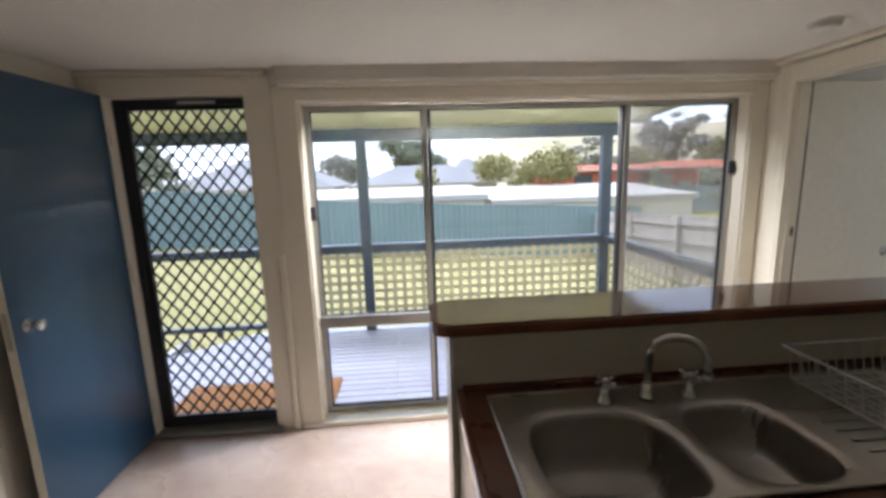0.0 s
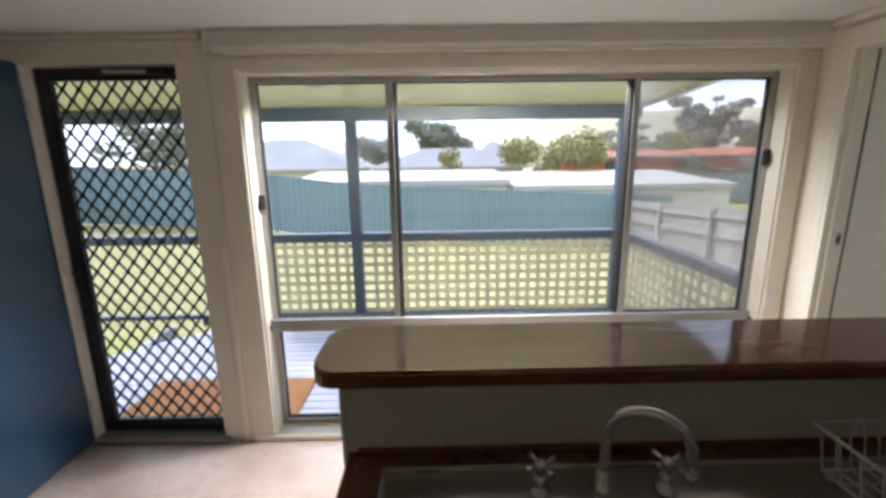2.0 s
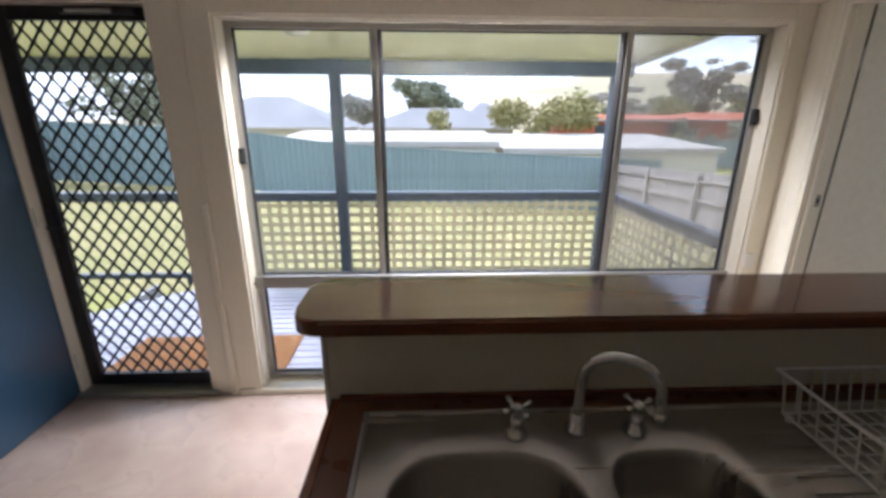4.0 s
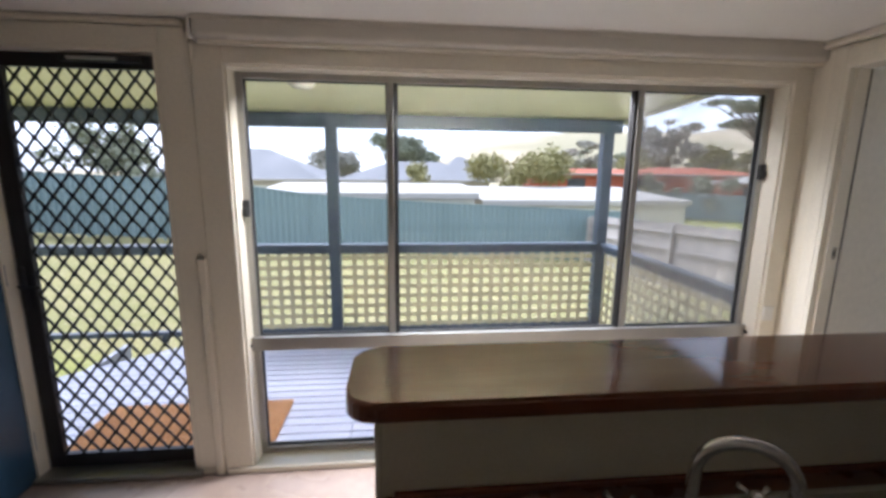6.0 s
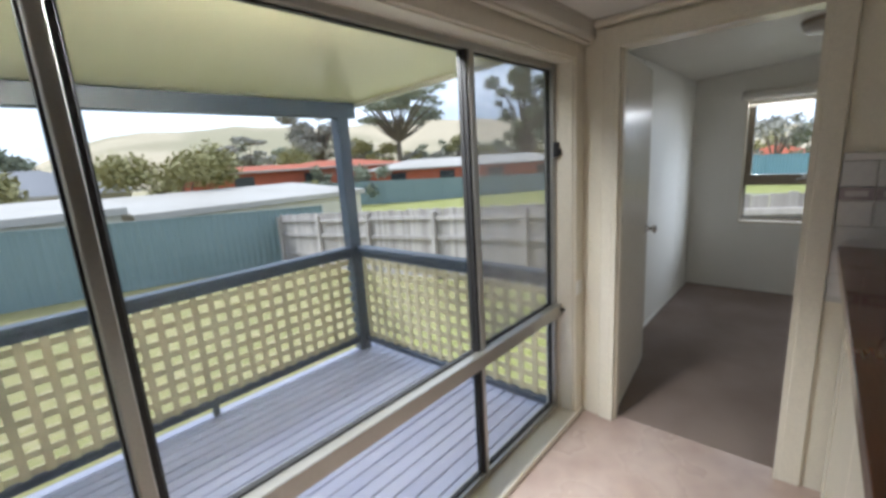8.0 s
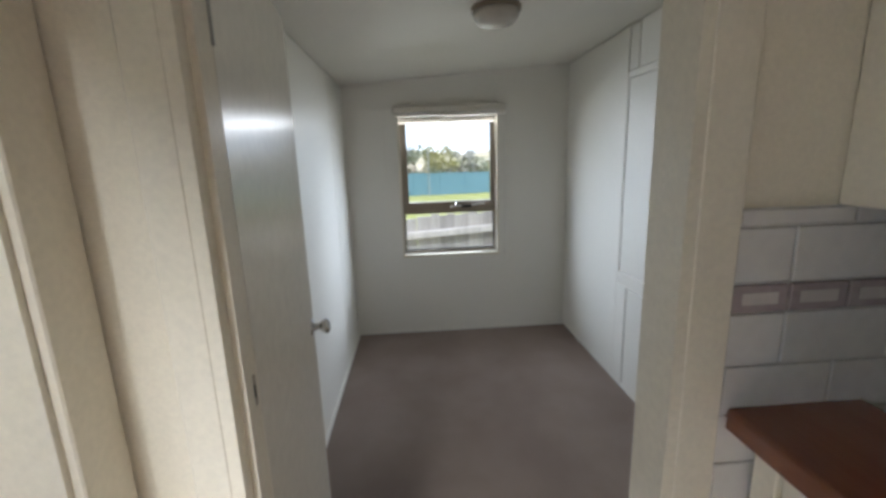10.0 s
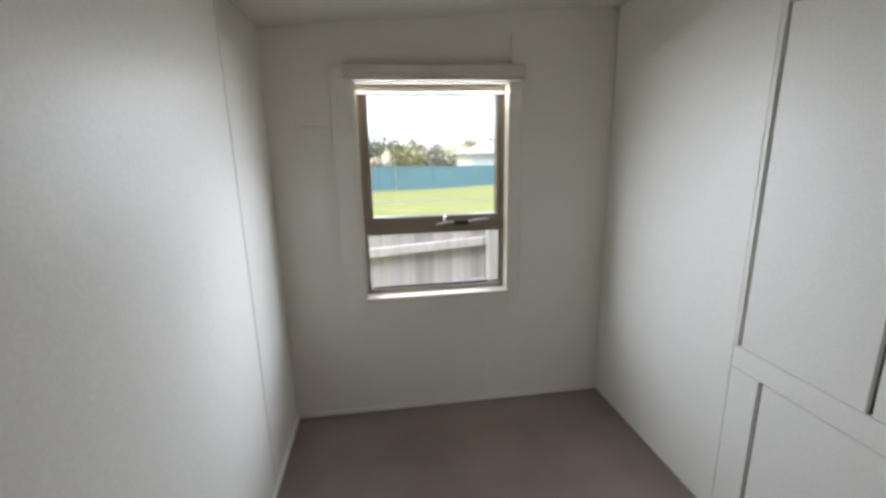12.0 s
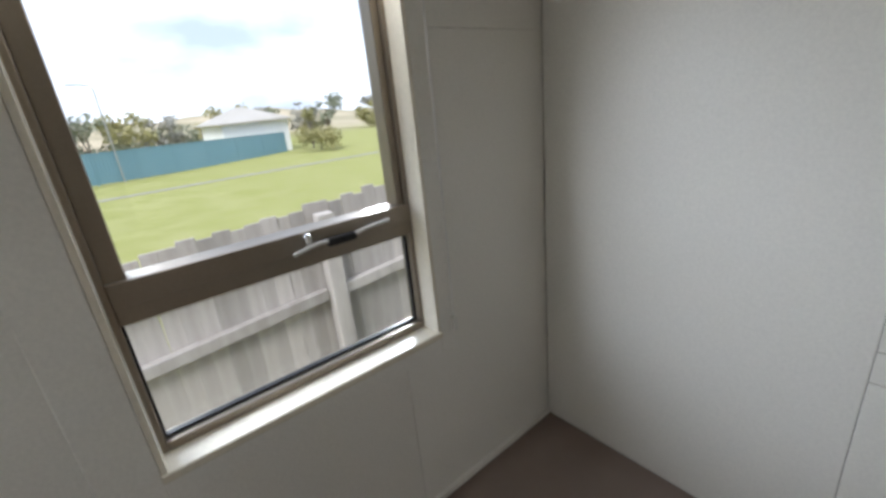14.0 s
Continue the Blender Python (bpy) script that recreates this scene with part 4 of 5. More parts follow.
# ---- bedroom ----
def bedroom_door():
    d = tagged(thing("door_3", (PX1 + 0.012, OP_N, 0.01), "open white gloss flush bedroom door, folded back", "door"), kind="structure")
    m = Matrix.Translation((PX1 + 0.022, OP_N - 0.012, 0)) @ pose(0, 0, 0, 0, 0, 6.0)
    def put(name, bm, mat, par, label="", smooth=False):
        return part(name, moved(bm, m), mat, par, label, smooth)
    put("leaf", box(0.012, 0.750, 0.0, 0.036, 0.012, 2.015, 0.002), M_WHITEDOOR, d)
    # solid dark strip filling the hinge gap, its shade given as colour
    put("hinge_shade_strip", box(-0.008, 0.0115, 0.004, 0.030, 0.012, 2.015), M_GAPSHADE, d, "dark strip for the shade in the hinge-side gap")
    h = put("door_handle", moved(lathe(0, 0, [(0.030, 0), (0.030, 0.006), (0.013, 0.010), (0.011, 0.032), (0.020, 0.038), (0.027, 0.050), (0.025, 0.062), (0.012, 0.068)], 20), Matrix.Translation((0.685, 0.0, 0.995)) @ pose(0, 0, 0, 90, 0, 0)), M_CHROME, d, "chrome knob", True)
    for z in (0.2, 1.8):
        put("hinge", moved(lathe(0, 0, [(0.006, -0.045), (0.006, 0.045)], 10), Matrix.Translation((-0.004, -0.004, z))), M_ALU, d)


bedroom_door()


def wardrobe():
    w = thing("built_in_wardrobe", (5.1, BED_S - 0.25, 0.0), "off-white painted built-in wardrobe with dark gaps between flush doors", "wardrobe")
    x0, x1 = PX1 + 0.002, BED_E - 0.012
    y1, y0 = BED_S, BED_S - 0.018
    top = 2.308
    # dark sheet close behind the doors, standing for the unlit inside
    part("shade_backing", box(x0, x1, y0 - 0.02, y0 - 0.004, 0.006, top), M_GAPSHADE, w, "dark backing sheet for the shade behind the gaps")
    part("end_panel", box(5.672, x1, y0 - 0.0035, y1, 0.028, top, 0.0015), M_BEDWALL, w)
    part("kick_board", box(x0, x1 + 0.003, y0 - 0.003, y1 - 0.002, 0.006, 0.028), M_BEDWALL, w)
    g = 0.008
    for a, b in ((x0, 4.79), (4.79, 5.20), (5.20, 5.645)):
        part("door", box(a + g, b - g, y0, y1, 0.80, 2.0, 0.002), M_BEDWALL, w)
    for a, b in ((x0, 4.94), (4.94, 5.535)):
        part("drawer_front", box(a + g, b - g, y0, y1, 0.032, 0.705, 0.002), M_BEDWALL, w)
    part("fixed_panel", box(5.543, 5.6705, y0, y1, 0.032, 0.705, 0.002), M_BEDWALL, w)
    part("rail", box(x0, 5.6705, y0 - 0.001, y1, 0.709, 0.797, 0.002), M_BEDWALL, w)
    part("stile", box(5.653, 5.6705, y0, y1, 0.80, 2.046, 0.0015), M_BEDWALL, w)
    part("head_rail", box(x0, 5.651, y0 - 0.001, y1, 2.004, 2.046, 0.002), M_BEDWALL, w)
    for a, b in ((x0, 5.545), (5.545, 5.662)):
        part("top_door", box(a + g, b - g, y0, y1, 2.050, top, 0.002), M_BEDWALL, w)


wardrobe()


def bedroom_window():
    w = tagged(thing("window_2", (BED_E + 0.07, 1.43, BW_B), "bronze aluminium awning window over a fixed pane", "window"), kind="structure")
    x0, x1 = BED_E + 0.055, BED_E + 0.115
    s, n, b, t, tr = BW_S, BW_N, BW_B + 0.004, BW_T, 1.108
    e = 0.026
    part("window_frame", boxes((x0, x1, s, s + e, b, t), (x0, x1, n - e, n, b, t), (x0, x1, s + e, n - e, t - 0.03, t), (x0, x1, s + e, n - e, b, b + 0.026), (x0, x1, s + e, n - e, tr - 0.018, tr + 0.026), bevel=0.002), M_BRONZE, w, "brown-bronze aluminium frame")
    part("sash", boxes((x0 + 0.012, x1 + 0.012, s + e, s + e + 0.026, tr + 0.026, t - 0.03), (x0 + 0.012, x1 + 0.012, n - e - 0.042, n - e, tr + 0.026, t - 0.03), (x0 + 0.012, x1 + 0.012, s + e + 0.026, n - e - 0.042, t - 0.058, t - 0.03), (x0 - 0.006, x1 + 0.012, s + e, n - e, tr + 0.0265, tr + 0.085), bevel=0.002), M_BRONZE, w)
    g = part("pane", box(x0 + 0.04, x0 + 0.044, s + e + 0.026, n - e - 0.042, tr + 0.085, t - 0.058), M_GLASS, w)
    g.visible_shadow = False
    g = part("pane", box(x0 + 0.03, x0 + 0.034, s + e, n - e, b + 0.026, tr - 0.018), M_GLASS, w)
    g.visible_shadow = False
    part("gasket", boxes((x0 + 0.024, x0 + 0.04, s + e, s + e + 0.006, b + 0.026, tr - 0.018), (x0 + 0.024, x0 + 0.04, n - e - 0.006, n - e, b + 0.026, tr - 0.018), (x0 + 0.024, x0 + 0.04, s + e + 0.006, n - e - 0.006, b + 0.026, b + 0.034)), M_RUBBER, w)
    winder = part("winder", box(x0 - 0.030, x0 - 0.006, 1.20, 1.29, tr + 0.028, tr + 0.052, 0.006, 2), M_RUBBER, w, "dark chain winder box")
    part("winder_arm", tube([(x0 - 0.018, 1.28, tr + 0.044), (x0 - 0.03, 1.32, tr + 0.05), (x0 - 0.032, 1.365, tr + 0.043), (x0 - 0.03, 1.395, tr + 0.036)], 0.0055, 8), M_WIRE, winder)
    part("winder_knob", lathe(x0 - 0.022, 1.345, [(0.008, tr + 0.045), (0.011, tr + 0.06), (0.010, tr + 0.078), (0.004, tr + 0.084)], 12), M_CHROME, winder, smooth=True)
    part("winder_lever", tube([(x0 - 0.02, 1.205, tr + 0.045), (x0 - 0.03, 1.16, tr + 0.056), (x0 - 0.026, 1.085, tr + 0.058)], 0.006, 8), M_WIRE, winder)


bedroom_window()
for y0, y1, z0, z1 in ((BW_S - 0.001, BW_S + 0.012, BW_B, BW_T), (BW_N - 0.012, BW_N + 0.001, BW_B, BW_T), (BW_S + 0.012, BW_N - 0.012, BW_T - 0.012, BW_T)):
    trim("window_reveal", box(BED_E - 0.024, BED_E + 0.056, y0, y1, z0, z1), "cream gloss reveal board of the bedroom window")
trim("window_sill_bedroom", box(BED_E - 0.03, BED_E + 0.058, BW_S - 0.004, BW_N + 0.004, BW_B - 0.018, BW_B + 0.006, 0.003), "cream gloss window sill, catching the light")
X = BED_E - 0.022
for nm, y0, y1, z0, z1 in (("architrave", BW_S - 0.075, BW_S - 0.002, BW_B - 0.078, BW_T + 0.06), ("architrave", BW_N + 0.002, BW_N + 0.118, BW_B - 0.078, BW_T + 0.06), ("head_casing", BW_S - 0.002, BW_N + 0.002, BW_T + 0.001, BW_T + 0.06), ("apron", BW_S - 0.002, BW_N + 0.002, BW_B - 0.078, BW_B - 0.019)):
    trim(nm, box(X, BED_E - 0.0095, y0, y1, z0, z1, 0.002), "cream timber casing piece beside the bedroom window", M_BEDWALL)
blind = thing("roller_blind_small", (BED_E - 0.05, 1.39, 1.91), "cream roller blind rolled up above the bedroom window", "blind")
part("cassette", box(BED_E - 0.088, BED_E - 0.0225, 0.915, 1.856, 1.935, 2.000, 0.016, 4), M_BLIND, blind)
part("roll", box(BED_E - 0.082, BED_E - 0.03, 0.93, 1.842, 1.918, 1.935, 0.006, 2), M_BLIND, blind)
for y in (0.905, 1.856):
    part("end_cap", box(BED_E - 0.09, BED_E - 0.0225, y, y + 0.010, 1.926, 2.005, 0.006, 2), M_PLASTIC, blind)
part("hem", box(BED_E + 0.043, BED_E + 0.051, BW_S + 0.02, BW_N - 0.016, 1.862, 1.908, 0.003), M_BLIND, blind, "white hem bar hanging in the reveal")
cord = thing("blind_chain", (BED_E - 0.03, 0.912, 1.25), "white bead chain of the blind with a wall tensioner", "cord")
part("chain", tube([(BED_E - 0.04, 0.918, 1.93), (BED_E - 0.036, 0.915, 1.35), (BED_E - 0.030, 0.912, 0.765)], 0.0028, 6), M_WIRE, cord)
part("tensioner", box(BED_E - 0.036, BED_E - 0.0095, 0.901, 0.923, 0.718, 0.774, 0.004, 2), M_PLASTIC, cord)


def dome_light(name, x, y, z, label, r):
    b = thing(name, (x, y, z), label, "ceiling light")
    part("base", lathe(x, y, [(r * 0.9, z + 0.003), (r, z - 0.012), (r, z - 0.03)], 28), M_BRONZE, b, "dark metal rim")
    part("diffuser", lathe(x, y, [(r * 0.93, z - 0.03), (r * 0.9, z - 0.055), (r * 0.7, z - 0.08), (r * 0.3, z - 0.09)], 28), M_OPAL, b, "opal glass bowl", True)


dome_light("ceiling_light", 5.10, 1.29, bed_ceiling(1.29), "round opal ceiling light with a dark rim", 0.115)
alarm = thing("smoke_alarm", (3.28, 1.505, K_CEIL), "white plastic smoke alarm on the ceiling", "smoke alarm")
part("mount", lathe(3.28, 1.505, [(0.062, K_CEIL + 0.001), (0.062, K_CEIL - 0.012)], 28), M_PLASTIC, alarm)
part("cover", lathe(3.28, 1.505, [(0.058, K_CEIL - 0.012), (0.056, K_CEIL - 0.03), (0.045, K_CEIL - 0.04), (0.012, K_CEIL - 0.043)], 28), M_PLASTIC, alarm, smooth=True)


# ---- the yard and what lies beyond ----
def steel_fence(name, p, q, tops, height, mat, label):
    """A ribbed sheet-steel fence from p to q, with posts and capping; tops: rows of share of the length, height."""
    p, q = Vector(p), Vector(q)
    d = (q - p)
    length = d.length
    d.normalize()
    nrm = Vector((-d.y, d.x))
    f = thing(name, (*((p + q) / 2), (tops[0][1] + tops[-1][1]) / 2 - height), label, "fence")

    def zt(s):
        u = s / length
        for (a, za), (b, zb) in zip(tops, tops[1:]):
            if u <= b + 1e-6:
                return za + (zb - za) * (u - a) / (b - a)
        return tops[-1][1]

    bays = max(1, round(length / 2.4))
    for i in range(bays):
        s0, s1 = length * i / bays, length * (i + 1) / bays
        bm = bmesh.new()
        ribs = round((s1 - s0) / 0.2)
        prev = None
        for k in range(ribs * 4 + 1):
            s = s0 + (s1 - s0) * k / (ribs * 4)
            o = nrm * (0.011 if k % 4 in (1, 2) else -0.011)
            c = p + d * s + o
            row = (bm.verts.new((c.x, c.y, zt(s) - height)), bm.verts.new((c.x, c.y, zt(s))))
            if prev:
                bm.faces.new((prev[0], row[0], row[1], prev[1]))
            prev = row
        part("sheet", bm, mat, f)
        a, b = p + d * s0, p + d * s1
        ang = math.degrees(math.atan2(d.y, d.x))
        tilt = math.degrees(math.atan2(zt(s1) - zt(s0), s1 - s0))
        part("capping", moved(box(0, s1 - s0, -0.03, 0.03, -0.02, 0.03), Matrix.Translation((a.x, a.y, zt(s0))) @ pose(0, 0, 0, 0, -tilt, ang)), mat, f)
        part("post", moved(box(-0.03, 0.03, -0.035, 0.035, -height - 0.1, 0.035), Matrix.Translation((a.x, a.y, zt(s0))) @ pose(0, 0, 0, 0, 0, ang)), mat, f)
    return f


steel_fence("back_fence", (-11, 15.0), (10.2, 15.0), ((0, 1.45), (0.31, 1.13), (0.47, 0.68), (0.66, 0.46), (1, 0.13)), 1.95, M_GREENFENCE, "long blue-green ribbed steel boundary fence")
steel_fence("side_fence", (-11, 15.0), (-9.5, 2.0), ((0, 1.45), (1, 1.4)), 1.9, M_GREENFENCE, "blue-green ribbed steel side fence")
steel_fence("neighbour_fence", (17.0, 30.2), (48, 11.8), ((0, 0.42), (1, -0.55)), 1.75, M_GREENFENCE, "green steel fence across the neighbouring field")
steel_fence("far_fence", (38.0, 6.5), (45.0, -12.2), ((0, 0.55), (1, 0.1)), 1.9, M_TEALFENCE, "teal steel fence beyond the field")


def paling_fence():
    f = thing("paling_fence", (11, 6, -1.6), "weathered grey timber paling fence with rails and posts", "fence")
    P0, P1 = Vector((8.5, 14.9)), Vector((8.5, -4.164))
    d = (P1 - P0)
    length = d.length
    d.normalize()
    ang = math.degrees(math.atan2(d.y, d.x))
    rnd = random.Random(11)
    base_at = lambda c: -1.35 + 0.060 * (11 - c.y)
    meshes = [mesh_from("paling", box(0.0, 0.101 + 0.002 * i, -0.008, 0.008, -0.14, 1.605 + 0.01 * i, 0.003), M_PALING) for i in range(4)]
    s = 0.0
    while s < length - 0.1:
        c = P0 + d * s
        ob = new("paling", meshes[rnd.randrange(4)])
        hang(ob, f)
        ob.matrix_basis = Matrix.Translation((c.x, c.y, base_at(c) + rnd.uniform(-0.01, 0.01))) @ pose(0, 0, 0, rnd.uniform(-0.35, 0.35), rnd.uniform(-0.35, 0.35), ang + rnd.uniform(-1.5, 1.5))
        s += 0.0985
    # the rails and posts face the house
    bays = round(length / 2.5)
    for i in range(bays + 1):
        c = P0 + d * (length * i / bays)
        m = Matrix.Translation((c.x, c.y, base_at(c))) @ pose(0, 0, 0, 0, 0, ang)
        part("fence_post", moved(box(-0.06, 0.06, -0.13, -0.03, -0.3, 1.56, 0.006), m), M_PALING, f)
        if i < bays:
            for z in (0.28, 0.90, 1.36):
                part("fence_rail", moved(box(0.0, length / bays - 0.01, -0.075, -0.012, z, z + 0.085, 0.004), m @ Matrix.Translation((0, 0, rnd.uniform(-0.015, 0.015))) @ pose(0, 0, 0, 0, -3.43, 0)), M_PALING, f)


def hip_house(name, x0, x1, y0, y1, base, eave, ridge, roof, wall, label, windows=3):
    h = thing(name, ((x0 + x1) / 2, (y0 + y1) / 2, base), label, "house")
    part("wall", box(x0 + 0.4, x1 - 0.4, y0 + 0.4, y1 - 0.4, base, eave), wall, h)
    bm = bmesh.new()
    r = (y1 - y0) / 2
    lo = [bm.verts.new(p) for p in ((x0, y0, eave), (x1, y0, eave), (x1, y1, eave), (x0, y1, eave))]
    inset = min(r, (x1 - x0) / 2 - 0.3)
    hi = [bm.verts.new((x0 + inset, (y0 + y1) / 2, ridge)), bm.verts.new((x1 - inset, (y0 + y1) / 2, ridge))]
    for q in ((lo[0], lo[1], hi[1], hi[0]), (lo[1], lo[2], hi[1]), (lo[2], lo[3], hi[0], hi[1]), (lo[3], lo[0], hi[0]), lo[::-1]):
        bm.faces.new(q)
    part("roof", bm, roof, h)
    part("gutter", boxes((x0, x1, y0 - 0.08, y0, eave - 0.1, eave + 0.03), (x0 - 0.08, x0, y0, y1, eave - 0.1, eave + 0.03), (x1, x1 + 0.08, y0, y1, eave - 0.1, eave + 0.03)), M_ROOFWHITE, h)
    for i in range(windows):
        c = x0 + (x1 - x0) * (i + 0.7) / (windows + 0.4)
        win = part("window", box(c - 0.7, c + 0.7, y0 + 0.36, y0 + 0.4, eave - 1.5, eave - 0.35), M_DARKWIN, h)
        part("sill", box(c - 0.75, c + 0.75, y0 + 0.32, y0 + 0.4, eave - 1.58, eave - 1.5), M_RENDER, win)
    return h


def flat_shed(name, x0, x1, y0, y1, base, z0, z1, label, wall=M_RENDER):
    s = thing(name, ((x0 + x1) / 2, (y0 + y1) / 2, base), label, "shed")
    part("wall", box(x0 + 0.15, x1 - 0.15, y0 + 0.15, y1 - 0.15, base, min(z0, z1) - 0.02), wall, s)
    bm = box(x0, x1, y0, y1, 0, 0.09)
    for v in bm.verts:
        v.co.z += z0 + (z1 - z0) * (v.co.y - y0) / (y1 - y0)
    part("roof", bm, M_ROOFWHITE, s)
    part("fascia", box(x0, x1, y0 - 0.03, y0, z0 - 0.12, z0 + 0.07), M_ROOFWHITE, s)
    return s


flat_shed("garden_shed", -3.9, 4.6, 16.4, 21.0, -1.4, 0.66, 0.92, "long cream shed with a pale low-pitched roof")
flat_shed("garden_shed", 4.9, 14.0, 17.2, 23.5, -1.6, 0.35, 0.72, "cream shed with a wide pale steel roof")
hip_house("house", -15.0, -3.4, 28.0, 37.0, -1.4, 1.0, 3.1, M_ROOFGREY, M_RENDER, "single-storey house with a grey hipped roof")
hip_house("house", -3.0, 8.4, 30.5, 38.0, -1.5, 0.95, 2.35, M_ROOFGREY, M_RENDER, "low single-storey house with a pale grey hipped roof")
hip_house("house", 5.4, 8.6, 37.0, 43.0, -1.5, 1.8, 3.0, M_ROOFGREY, M_RENDER, "far grey-roofed house end", 1)
hip_house("brick_house", 11.0, 24.0, 31.0, 38.0, -1.6, 1.55, 1.95, M_BRICK, M_BRICK, "long low red brick building", 2)
hip_house("brick_house", 24.5, 40.0, 40.0, 50.0, -1.6, 1.5, 2.3, M_BRICK, M_BRICK, "red brick building below the hill", 3)
hb = hip_house("brick_house", 0, 20, 0, 8, -1.6, 0.95, 1.75, M_ROOFWHITE, M_BRICK, "low red brick building with a pale roof", 4)
hb.matrix_basis = Matrix.Translation((36.0, 28.0, 0)) @ pose(0, 0, 0, 0, 0, -48) @ Matrix.Translation((0, 0, -1.6))
gw = hip_house("white_house", 0, 6.4, 0, 9, -1.6, 1.3, 2.65, M_ROOFWHITE, M_WHITEBOARD, "white weatherboard house with a pale gabled roof", 0)
gw.matrix_basis = Matrix.Translation((50.0, -10.2, 0)) @ pose(0, 0, 0, 0, 0, -90) @ Matrix.Translation((0, 0, -1.6))
gw = hip_house("pink_roof_house", 0, 14, 0, 9, -1.6, 0.5, 1.5, M_ROOFWHITE, M_RENDER, "pale house with a low steel roof across the field", 3)
gw.matrix_basis = Matrix.Translation((56.0, 14.0, 0)) @ pose(0, 0, 0, 0, 0, -92) @ Matrix.Translation((0, 0, -1.6))
gw = hip_house("terracotta_house", 0, 7, 0, 8, -1.6, 0.9, 2.2, M_BRICK, M_RENDER, "far house with an orange tiled roof", 2)
gw.matrix_basis = Matrix.Translation((76.0, 5.5, 0)) @ pose(0, 0, 0, 0, 0, -92) @ Matrix.Translation((0, 0, -2.9))

path_strip = structure("field_path", sloped_slab(32.0, 32.7, -22, 14, lambda y: -1.615, 0.035), M_GRAVEL, "thin pale path across the field", "path")
pole = thing("street_pole", (40, 0.45, -1.6), "thin pale street light pole", "street lamp")
part("pole", tube([(40, 0.45, -1.7), (40, 0.45, 4.1), (40, 0.6, 4.32), (40, 1.2, 4.4)], 0.05, 8), M_ALU, pole)
part("head", box(39.9, 40.1, 1.2, 1.7, 4.34, 4.44, 0.02), M_ALU, pole)


def leaf_cloud(blobs, count, size, rnd):
    """Small tilted leaf quads scattered through ellipsoids, thicker at their surface."""
    verts, faces = [], []
    weights = [b[3] * b[4] * b[5] for b in blobs]
    for _ in range(count):
        cx, cy, cz, rx, ry, rz = rnd.choices(blobs, weights)[0]
        v = Vector((rnd.gauss(0, 1), rnd.gauss(0, 1), rnd.gauss(0, 1))).normalized() * (rnd.random() ** 0.45) * rnd.uniform(0.75, 1.15)
        c = Vector((cx + v.x * rx, cy + v.y * ry, cz + v.z * rz))
        a = Vector((rnd.gauss(0, 1), rnd.gauss(0, 1), rnd.gauss(0, 0.6))).normalized()
        b = a.cross(Vector((rnd.gauss(0, 1), rnd.gauss(0, 1), rnd.gauss(0, 1)))).normalized()
        s = size * rnd.uniform(0.5, 1.4)
        k = len(verts)
        verts += [c - a * s, c - b * s * 0.55, c + a * s, c + b * s * 0.55]
        faces.append((k, k + 1, k + 2, k + 3))
    me = bpy.data.meshes.new("crown")
    me.from_pydata(verts, [], faces)
    return me


def tree(name, x, y, base, height, spread, leafmat, label, seed, flat=0.35, clumps=9, leaves=1600, size=0.22, low=0.35, kind="tree"):
    rnd = random.Random(seed)
    t = thing(name, (x, y, base), label, kind)
    trunk = bmesh.new()
    lean = rnd.uniform(-0.06, 0.06) * height
    r0 = 0.035 * height
    tube([(x, y, base - 0.3), (x + lean * 0.4, y, base + height * low * 0.7), (x + lean, y + lean * 0.5, base + height * 0.6)], 0, 8, trunk, [r0, r0 * 0.75, r0 * 0.4])
    blobs = []
    for i in range(clumps):
        a = 2 * math.pi * (i + rnd.random() * 0.7) / clumps
        d = spread * rnd.uniform(0.2, 0.8)
        cz = base + height * rnd.uniform(low + 0.12, 0.88)
        cx, cy = x + lean + d * math.cos(a), y + d * math.sin(a)
        r = spread * rnd.uniform(0.2, 0.44) * min(1.0, (11 / clumps) ** 0.5)
        blobs.append((cx, cy, cz, r, r, r * flat * rnd.uniform(0.8, 1.5)))
        tube([(x + lean * 0.5, y, base + height * low * 0.8), (x + lean + (cx - x - lean) * 0.5, y + (cy - y) * 0.5, base + (cz - base) * 0.8), (cx, cy, cz)], 0, 6, trunk, [r0 * 0.4, r0 * 0.25, r0 * 0.1])
    part("trunk", trunk, M_BARK, t)
    me = leaf_cloud(blobs, leaves, size, rnd)
    me.materials.append(leafmat)
    hang(new("crown", me), t)
    return t


def shrub(name, x, y, base, height, spread, leafmat, label, seed, leaves=1500, size=0.13):
    return tree(name, x, y, base, height, spread, leafmat, label, seed, flat=0.75, clumps=8, leaves=leaves, size=size, low=0.1, kind="shrub")


tree("gum_tree", 2.4, 46, -1.5, 7.6, 4.2, M_LEAFDARK, "broad dark green gum tree behind the roofs", 1, flat=0.62, clumps=18, leaves=6500, size=0.2)
tree("gum_tree", -5.5, 50, -1.5, 5.6, 3.6, M_LEAFGREY, "rounded grey-green tree behind the houses", 2, flat=0.7, clumps=14, leaves=3600, size=0.2)
tree("gum_tree", 10.0, 52, -1.5, 5.2, 1.6, M_LEAFGREY, "slim grey-green tree between the roofs", 3, flat=0.8, leaves=900, size=0.24)
shrub("shrub", 9.2, 27.0, -1.5, 4.3, 3.6, M_LEAFOLIVE, "big olive-green shrub beyond the sheds", 4, leaves=6000, size=0.13)
shrub("shrub", 1.9, 25.2, -1.5, 3.7, 1.3, M_LEAFOLIVE, "small olive shrub above the shed roof", 5, leaves=1300, size=0.11)
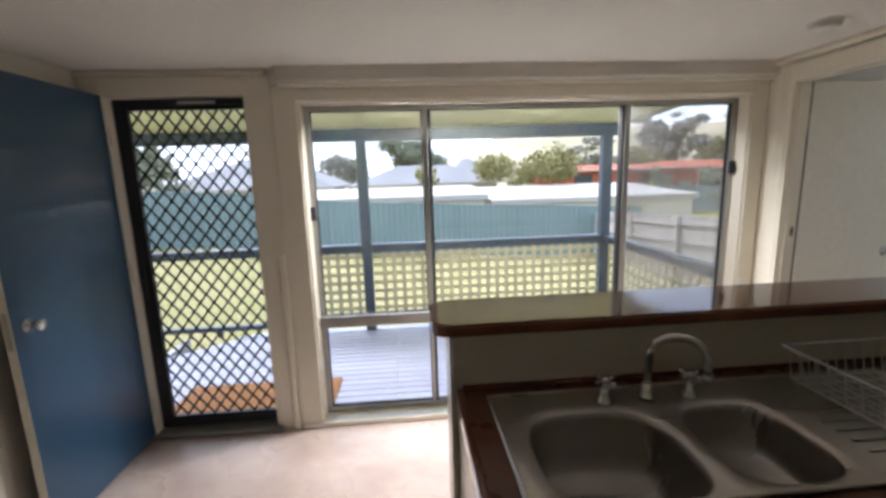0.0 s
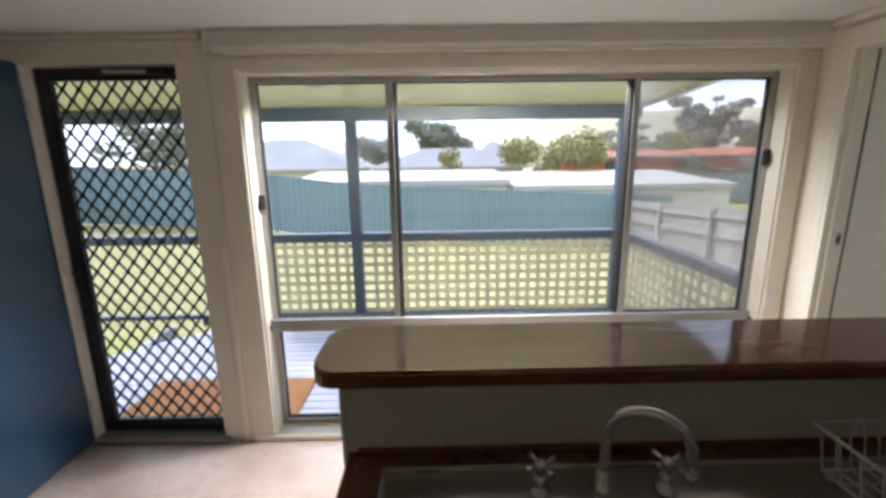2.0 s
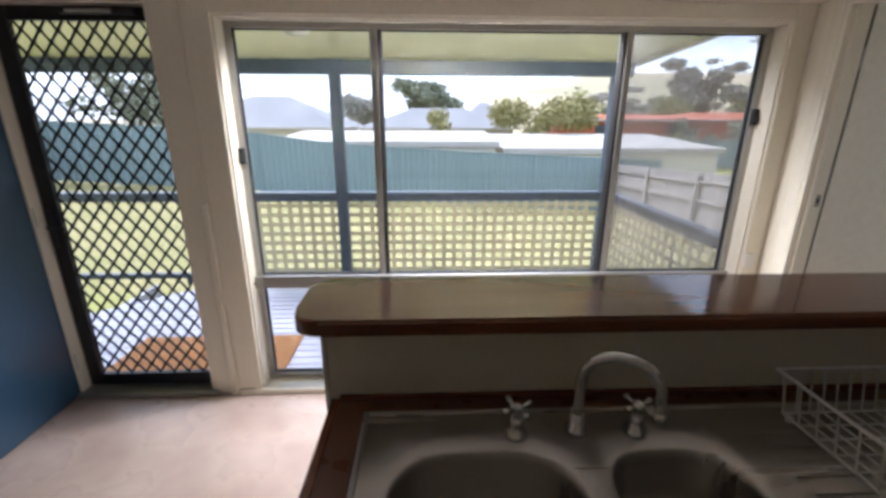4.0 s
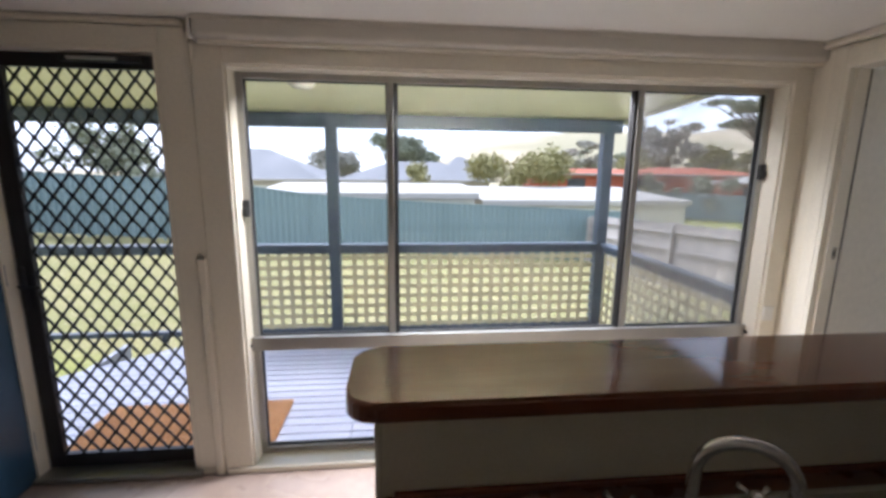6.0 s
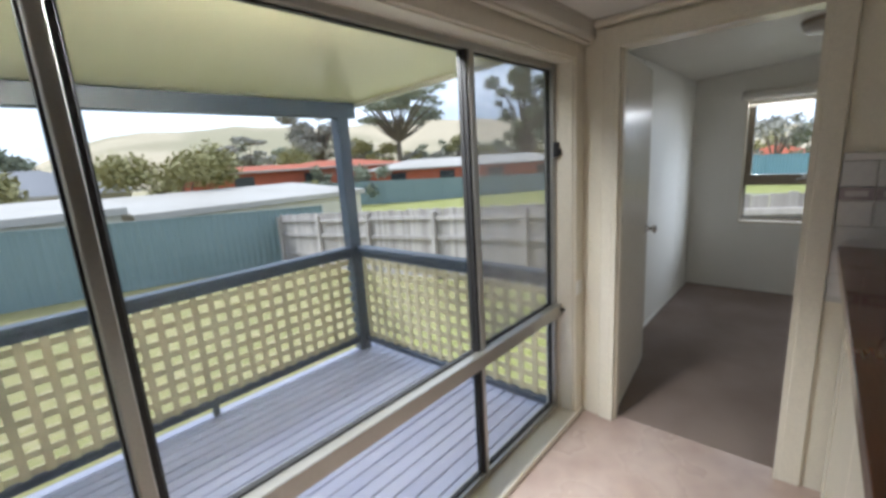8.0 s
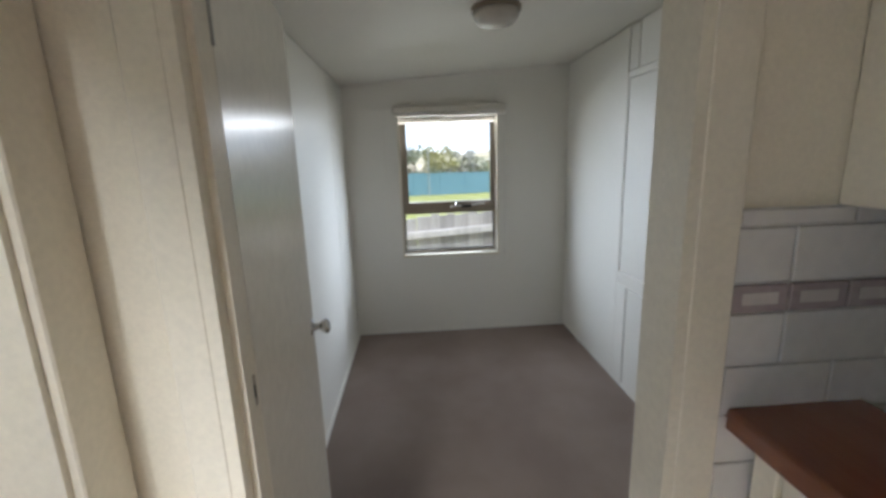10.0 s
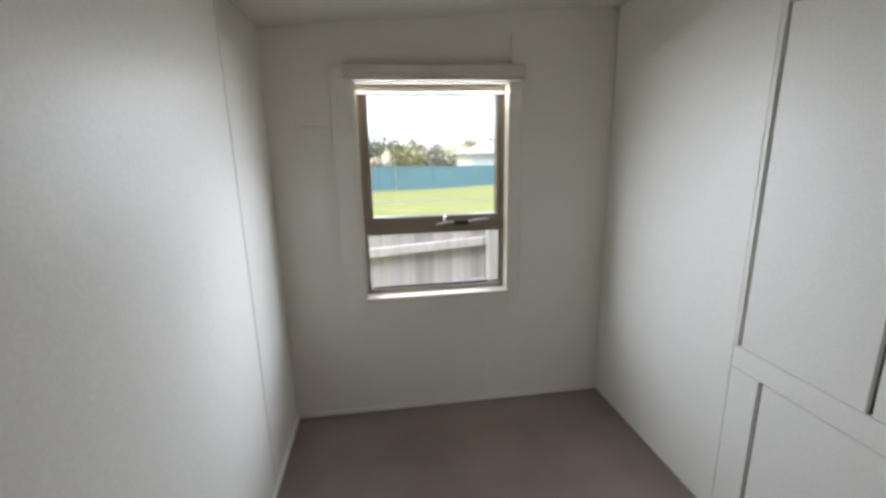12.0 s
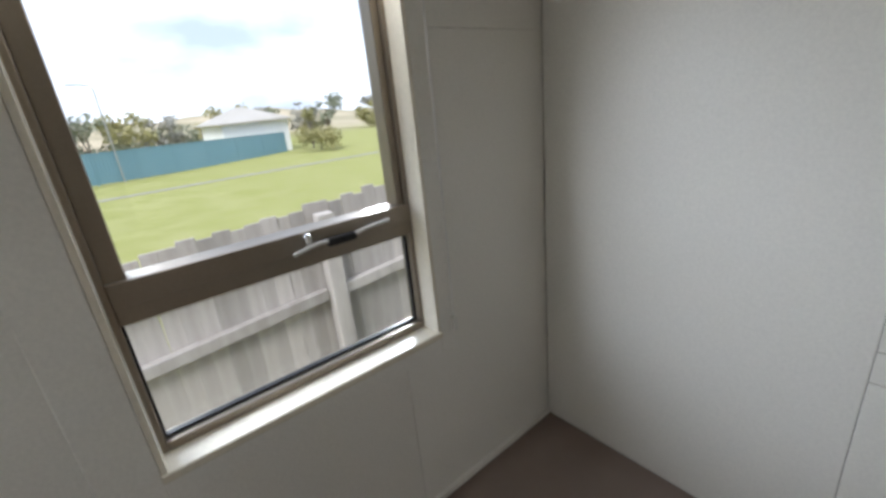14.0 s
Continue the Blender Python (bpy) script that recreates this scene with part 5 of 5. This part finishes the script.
tree("gum_tree", 17.5, 44, -1.5, 6.0, 2.6, M_LEAFGREY, "open-crowned gum tree by the brick building", 6, flat=0.4, leaves=1300, size=0.2)
shrub("shrub", 17.8, 26.5, -1.6, 2.7, 1.6, M_LEAFOLIVE, "low olive shrub along the field edge", 7)
shrub("hedge", 20.3, 29.7, -1.6, 3.4, 2.2, M_LEAFDARK, "dark clipped hedge at the steel fence", 8, leaves=2400)
shrub("hedge", 23.8, 28.3, -1.6, 3.2, 2.0, M_LEAFDARK, "dark clipped hedge at the steel fence", 18, leaves=2000)
tree("gum_tree", -8.6, 16.6, -0.4, 4.2, 2.4, M_LEAFDARK, "dark green tree over the back fence", 9, flat=0.8, leaves=3000, size=0.11, low=0.2)
tree("gum_tree", 52, 55, -1.6, 16.2, 11.0, M_LEAFDARK, "tall spreading gum with flat layered crowns", 10, flat=0.24, clumps=36, leaves=11000, size=0.21, low=0.5)
tree("gum_tree", 58, 34, -1.6, 16.0, 6.5, M_LEAFDARK, "tall dense gum tree on the slope", 12, flat=0.8, clumps=34, leaves=12000, size=0.22, low=0.12)
tree("gum_tree", 40, 60, -1.6, 12.0, 6.0, M_LEAFGREY, "grey gum with a broad crown on the slope", 13, flat=0.42, clumps=18, leaves=6500, size=0.27)
tree("gum_tree", 30, 62, -1.6, 8.5, 4.0, M_LEAFGREY, "grey gum below the hill", 14, flat=0.3, clumps=9, leaves=1800, size=0.28)
for i in range(36):
    rr = random.Random(100 + i)
    a, d = radians(22 + i * 1.45 + rr.uniform(-1.5, 1.5)), rr.uniform(75, 110)
    tx, ty = d * math.sin(a), d * math.cos(a)
    tree("hill_tree", tx, ty, ground_z(tx, ty) - 0.3, rr.uniform(5, 8.5), rr.uniform(3, 5), (M_LEAFGREY, M_LEAFDARK, M_LEAFOLIVE)[i % 3], "scrubby gum tree on the straw-coloured hillside", 200 + i, flat=0.55, clumps=10, leaves=1100, size=0.3, low=0.1)
for i in range(16):
    rr = random.Random(300 + i)
    tx, ty = rr.uniform(64, 84), 16 - i * 3.6
    tree("far_tree", tx, ty, -1.6, rr.uniform(4.0, 6.0), rr.uniform(3, 5), (M_LEAFGREY, M_LEAFDARK, M_LEAFOLIVE)[i % 3], "distant tree beyond the houses across the field", 400 + i, flat=0.6, clumps=9, leaves=900, size=0.26, low=0.05)
shrub("shrub", 44, -14.3, -1.6, 3.4, 1.6, M_LEAFOLIVE, "yellow-green shrub beside the white house", 21, leaves=900)
shrub("shrub", 40.5, -13.5, -1.6, 1.6, 2.4, M_LEAFOLIVE, "low green bushes at the field's edge", 22, leaves=1200)


# ---- wall tiles and boards, piece by piece ----
def wall_tiles():
    t = tagged(thing("tiled_splashback", (PX0 - 0.01, 0.6, 0.875), "white glazed brick-laid tiles with a mauve border strip", "tiles"), kind="structure")
    part("grout_bed", box(PX0 - 0.005, PX0 - 0.001, -1.0, OP_S - 0.077, 0.876, 1.468), M_GROUT, t)
    w, h, g = 0.197, 0.094, 0.004
    end = OP_S - 0.078
    y_lo = -0.6
    shared = {}

    def tile(y0, y1, z0, z1):
        key = (round(y1 - y0, 4), round(z1 - z0, 4))
        if key not in shared:
            shared[key] = mesh_from("tile", box(-0.011, -0.0045, 0, key[0], 0, key[1], 0.0018), M_TILE)
        ob = new("tile", shared[key])
        hang(ob, t)
        ob.matrix_basis = Matrix.Translation((PX0, y0, z0))

    rows = [(1.342, 1.436), (1.440, 1.466), (1.192, 1.286), (1.096, 1.188), (0.998, 1.092), (0.90, 0.994)]
    for k, (z0, z1) in enumerate(rows):
        y = 1.07 + (w + g) * (0.5 if k in (1, 3, 5) else 0.0) + 2 * (w + g)
        while y > y_lo:
            a, b = max(y - w, y_lo), min(y, end)
            if b - a > 0.02:
                tile(a, b, z0, z1)
            y -= w + g
    y = 1.07 + 2 * 0.108
    while y > y_lo:
        a, b = max(y - 0.104, y_lo), min(y, end)
        if b - a > 0.02:
            bt = part("border_tile", box(PX0 - 0.0125, PX0 - 0.0045, a, b, 1.290, 1.338, 0.0015), M_BORDER, t)
            if b - a > 0.09:
                part("motif", box(PX0 - 0.0135, PX0 - 0.0126, a + 0.018, b - 0.018, 1.304, 1.325), M_MOTIF, bt)
        y -= 0.108


wall_tiles()
deck_boards()
paling_fence()
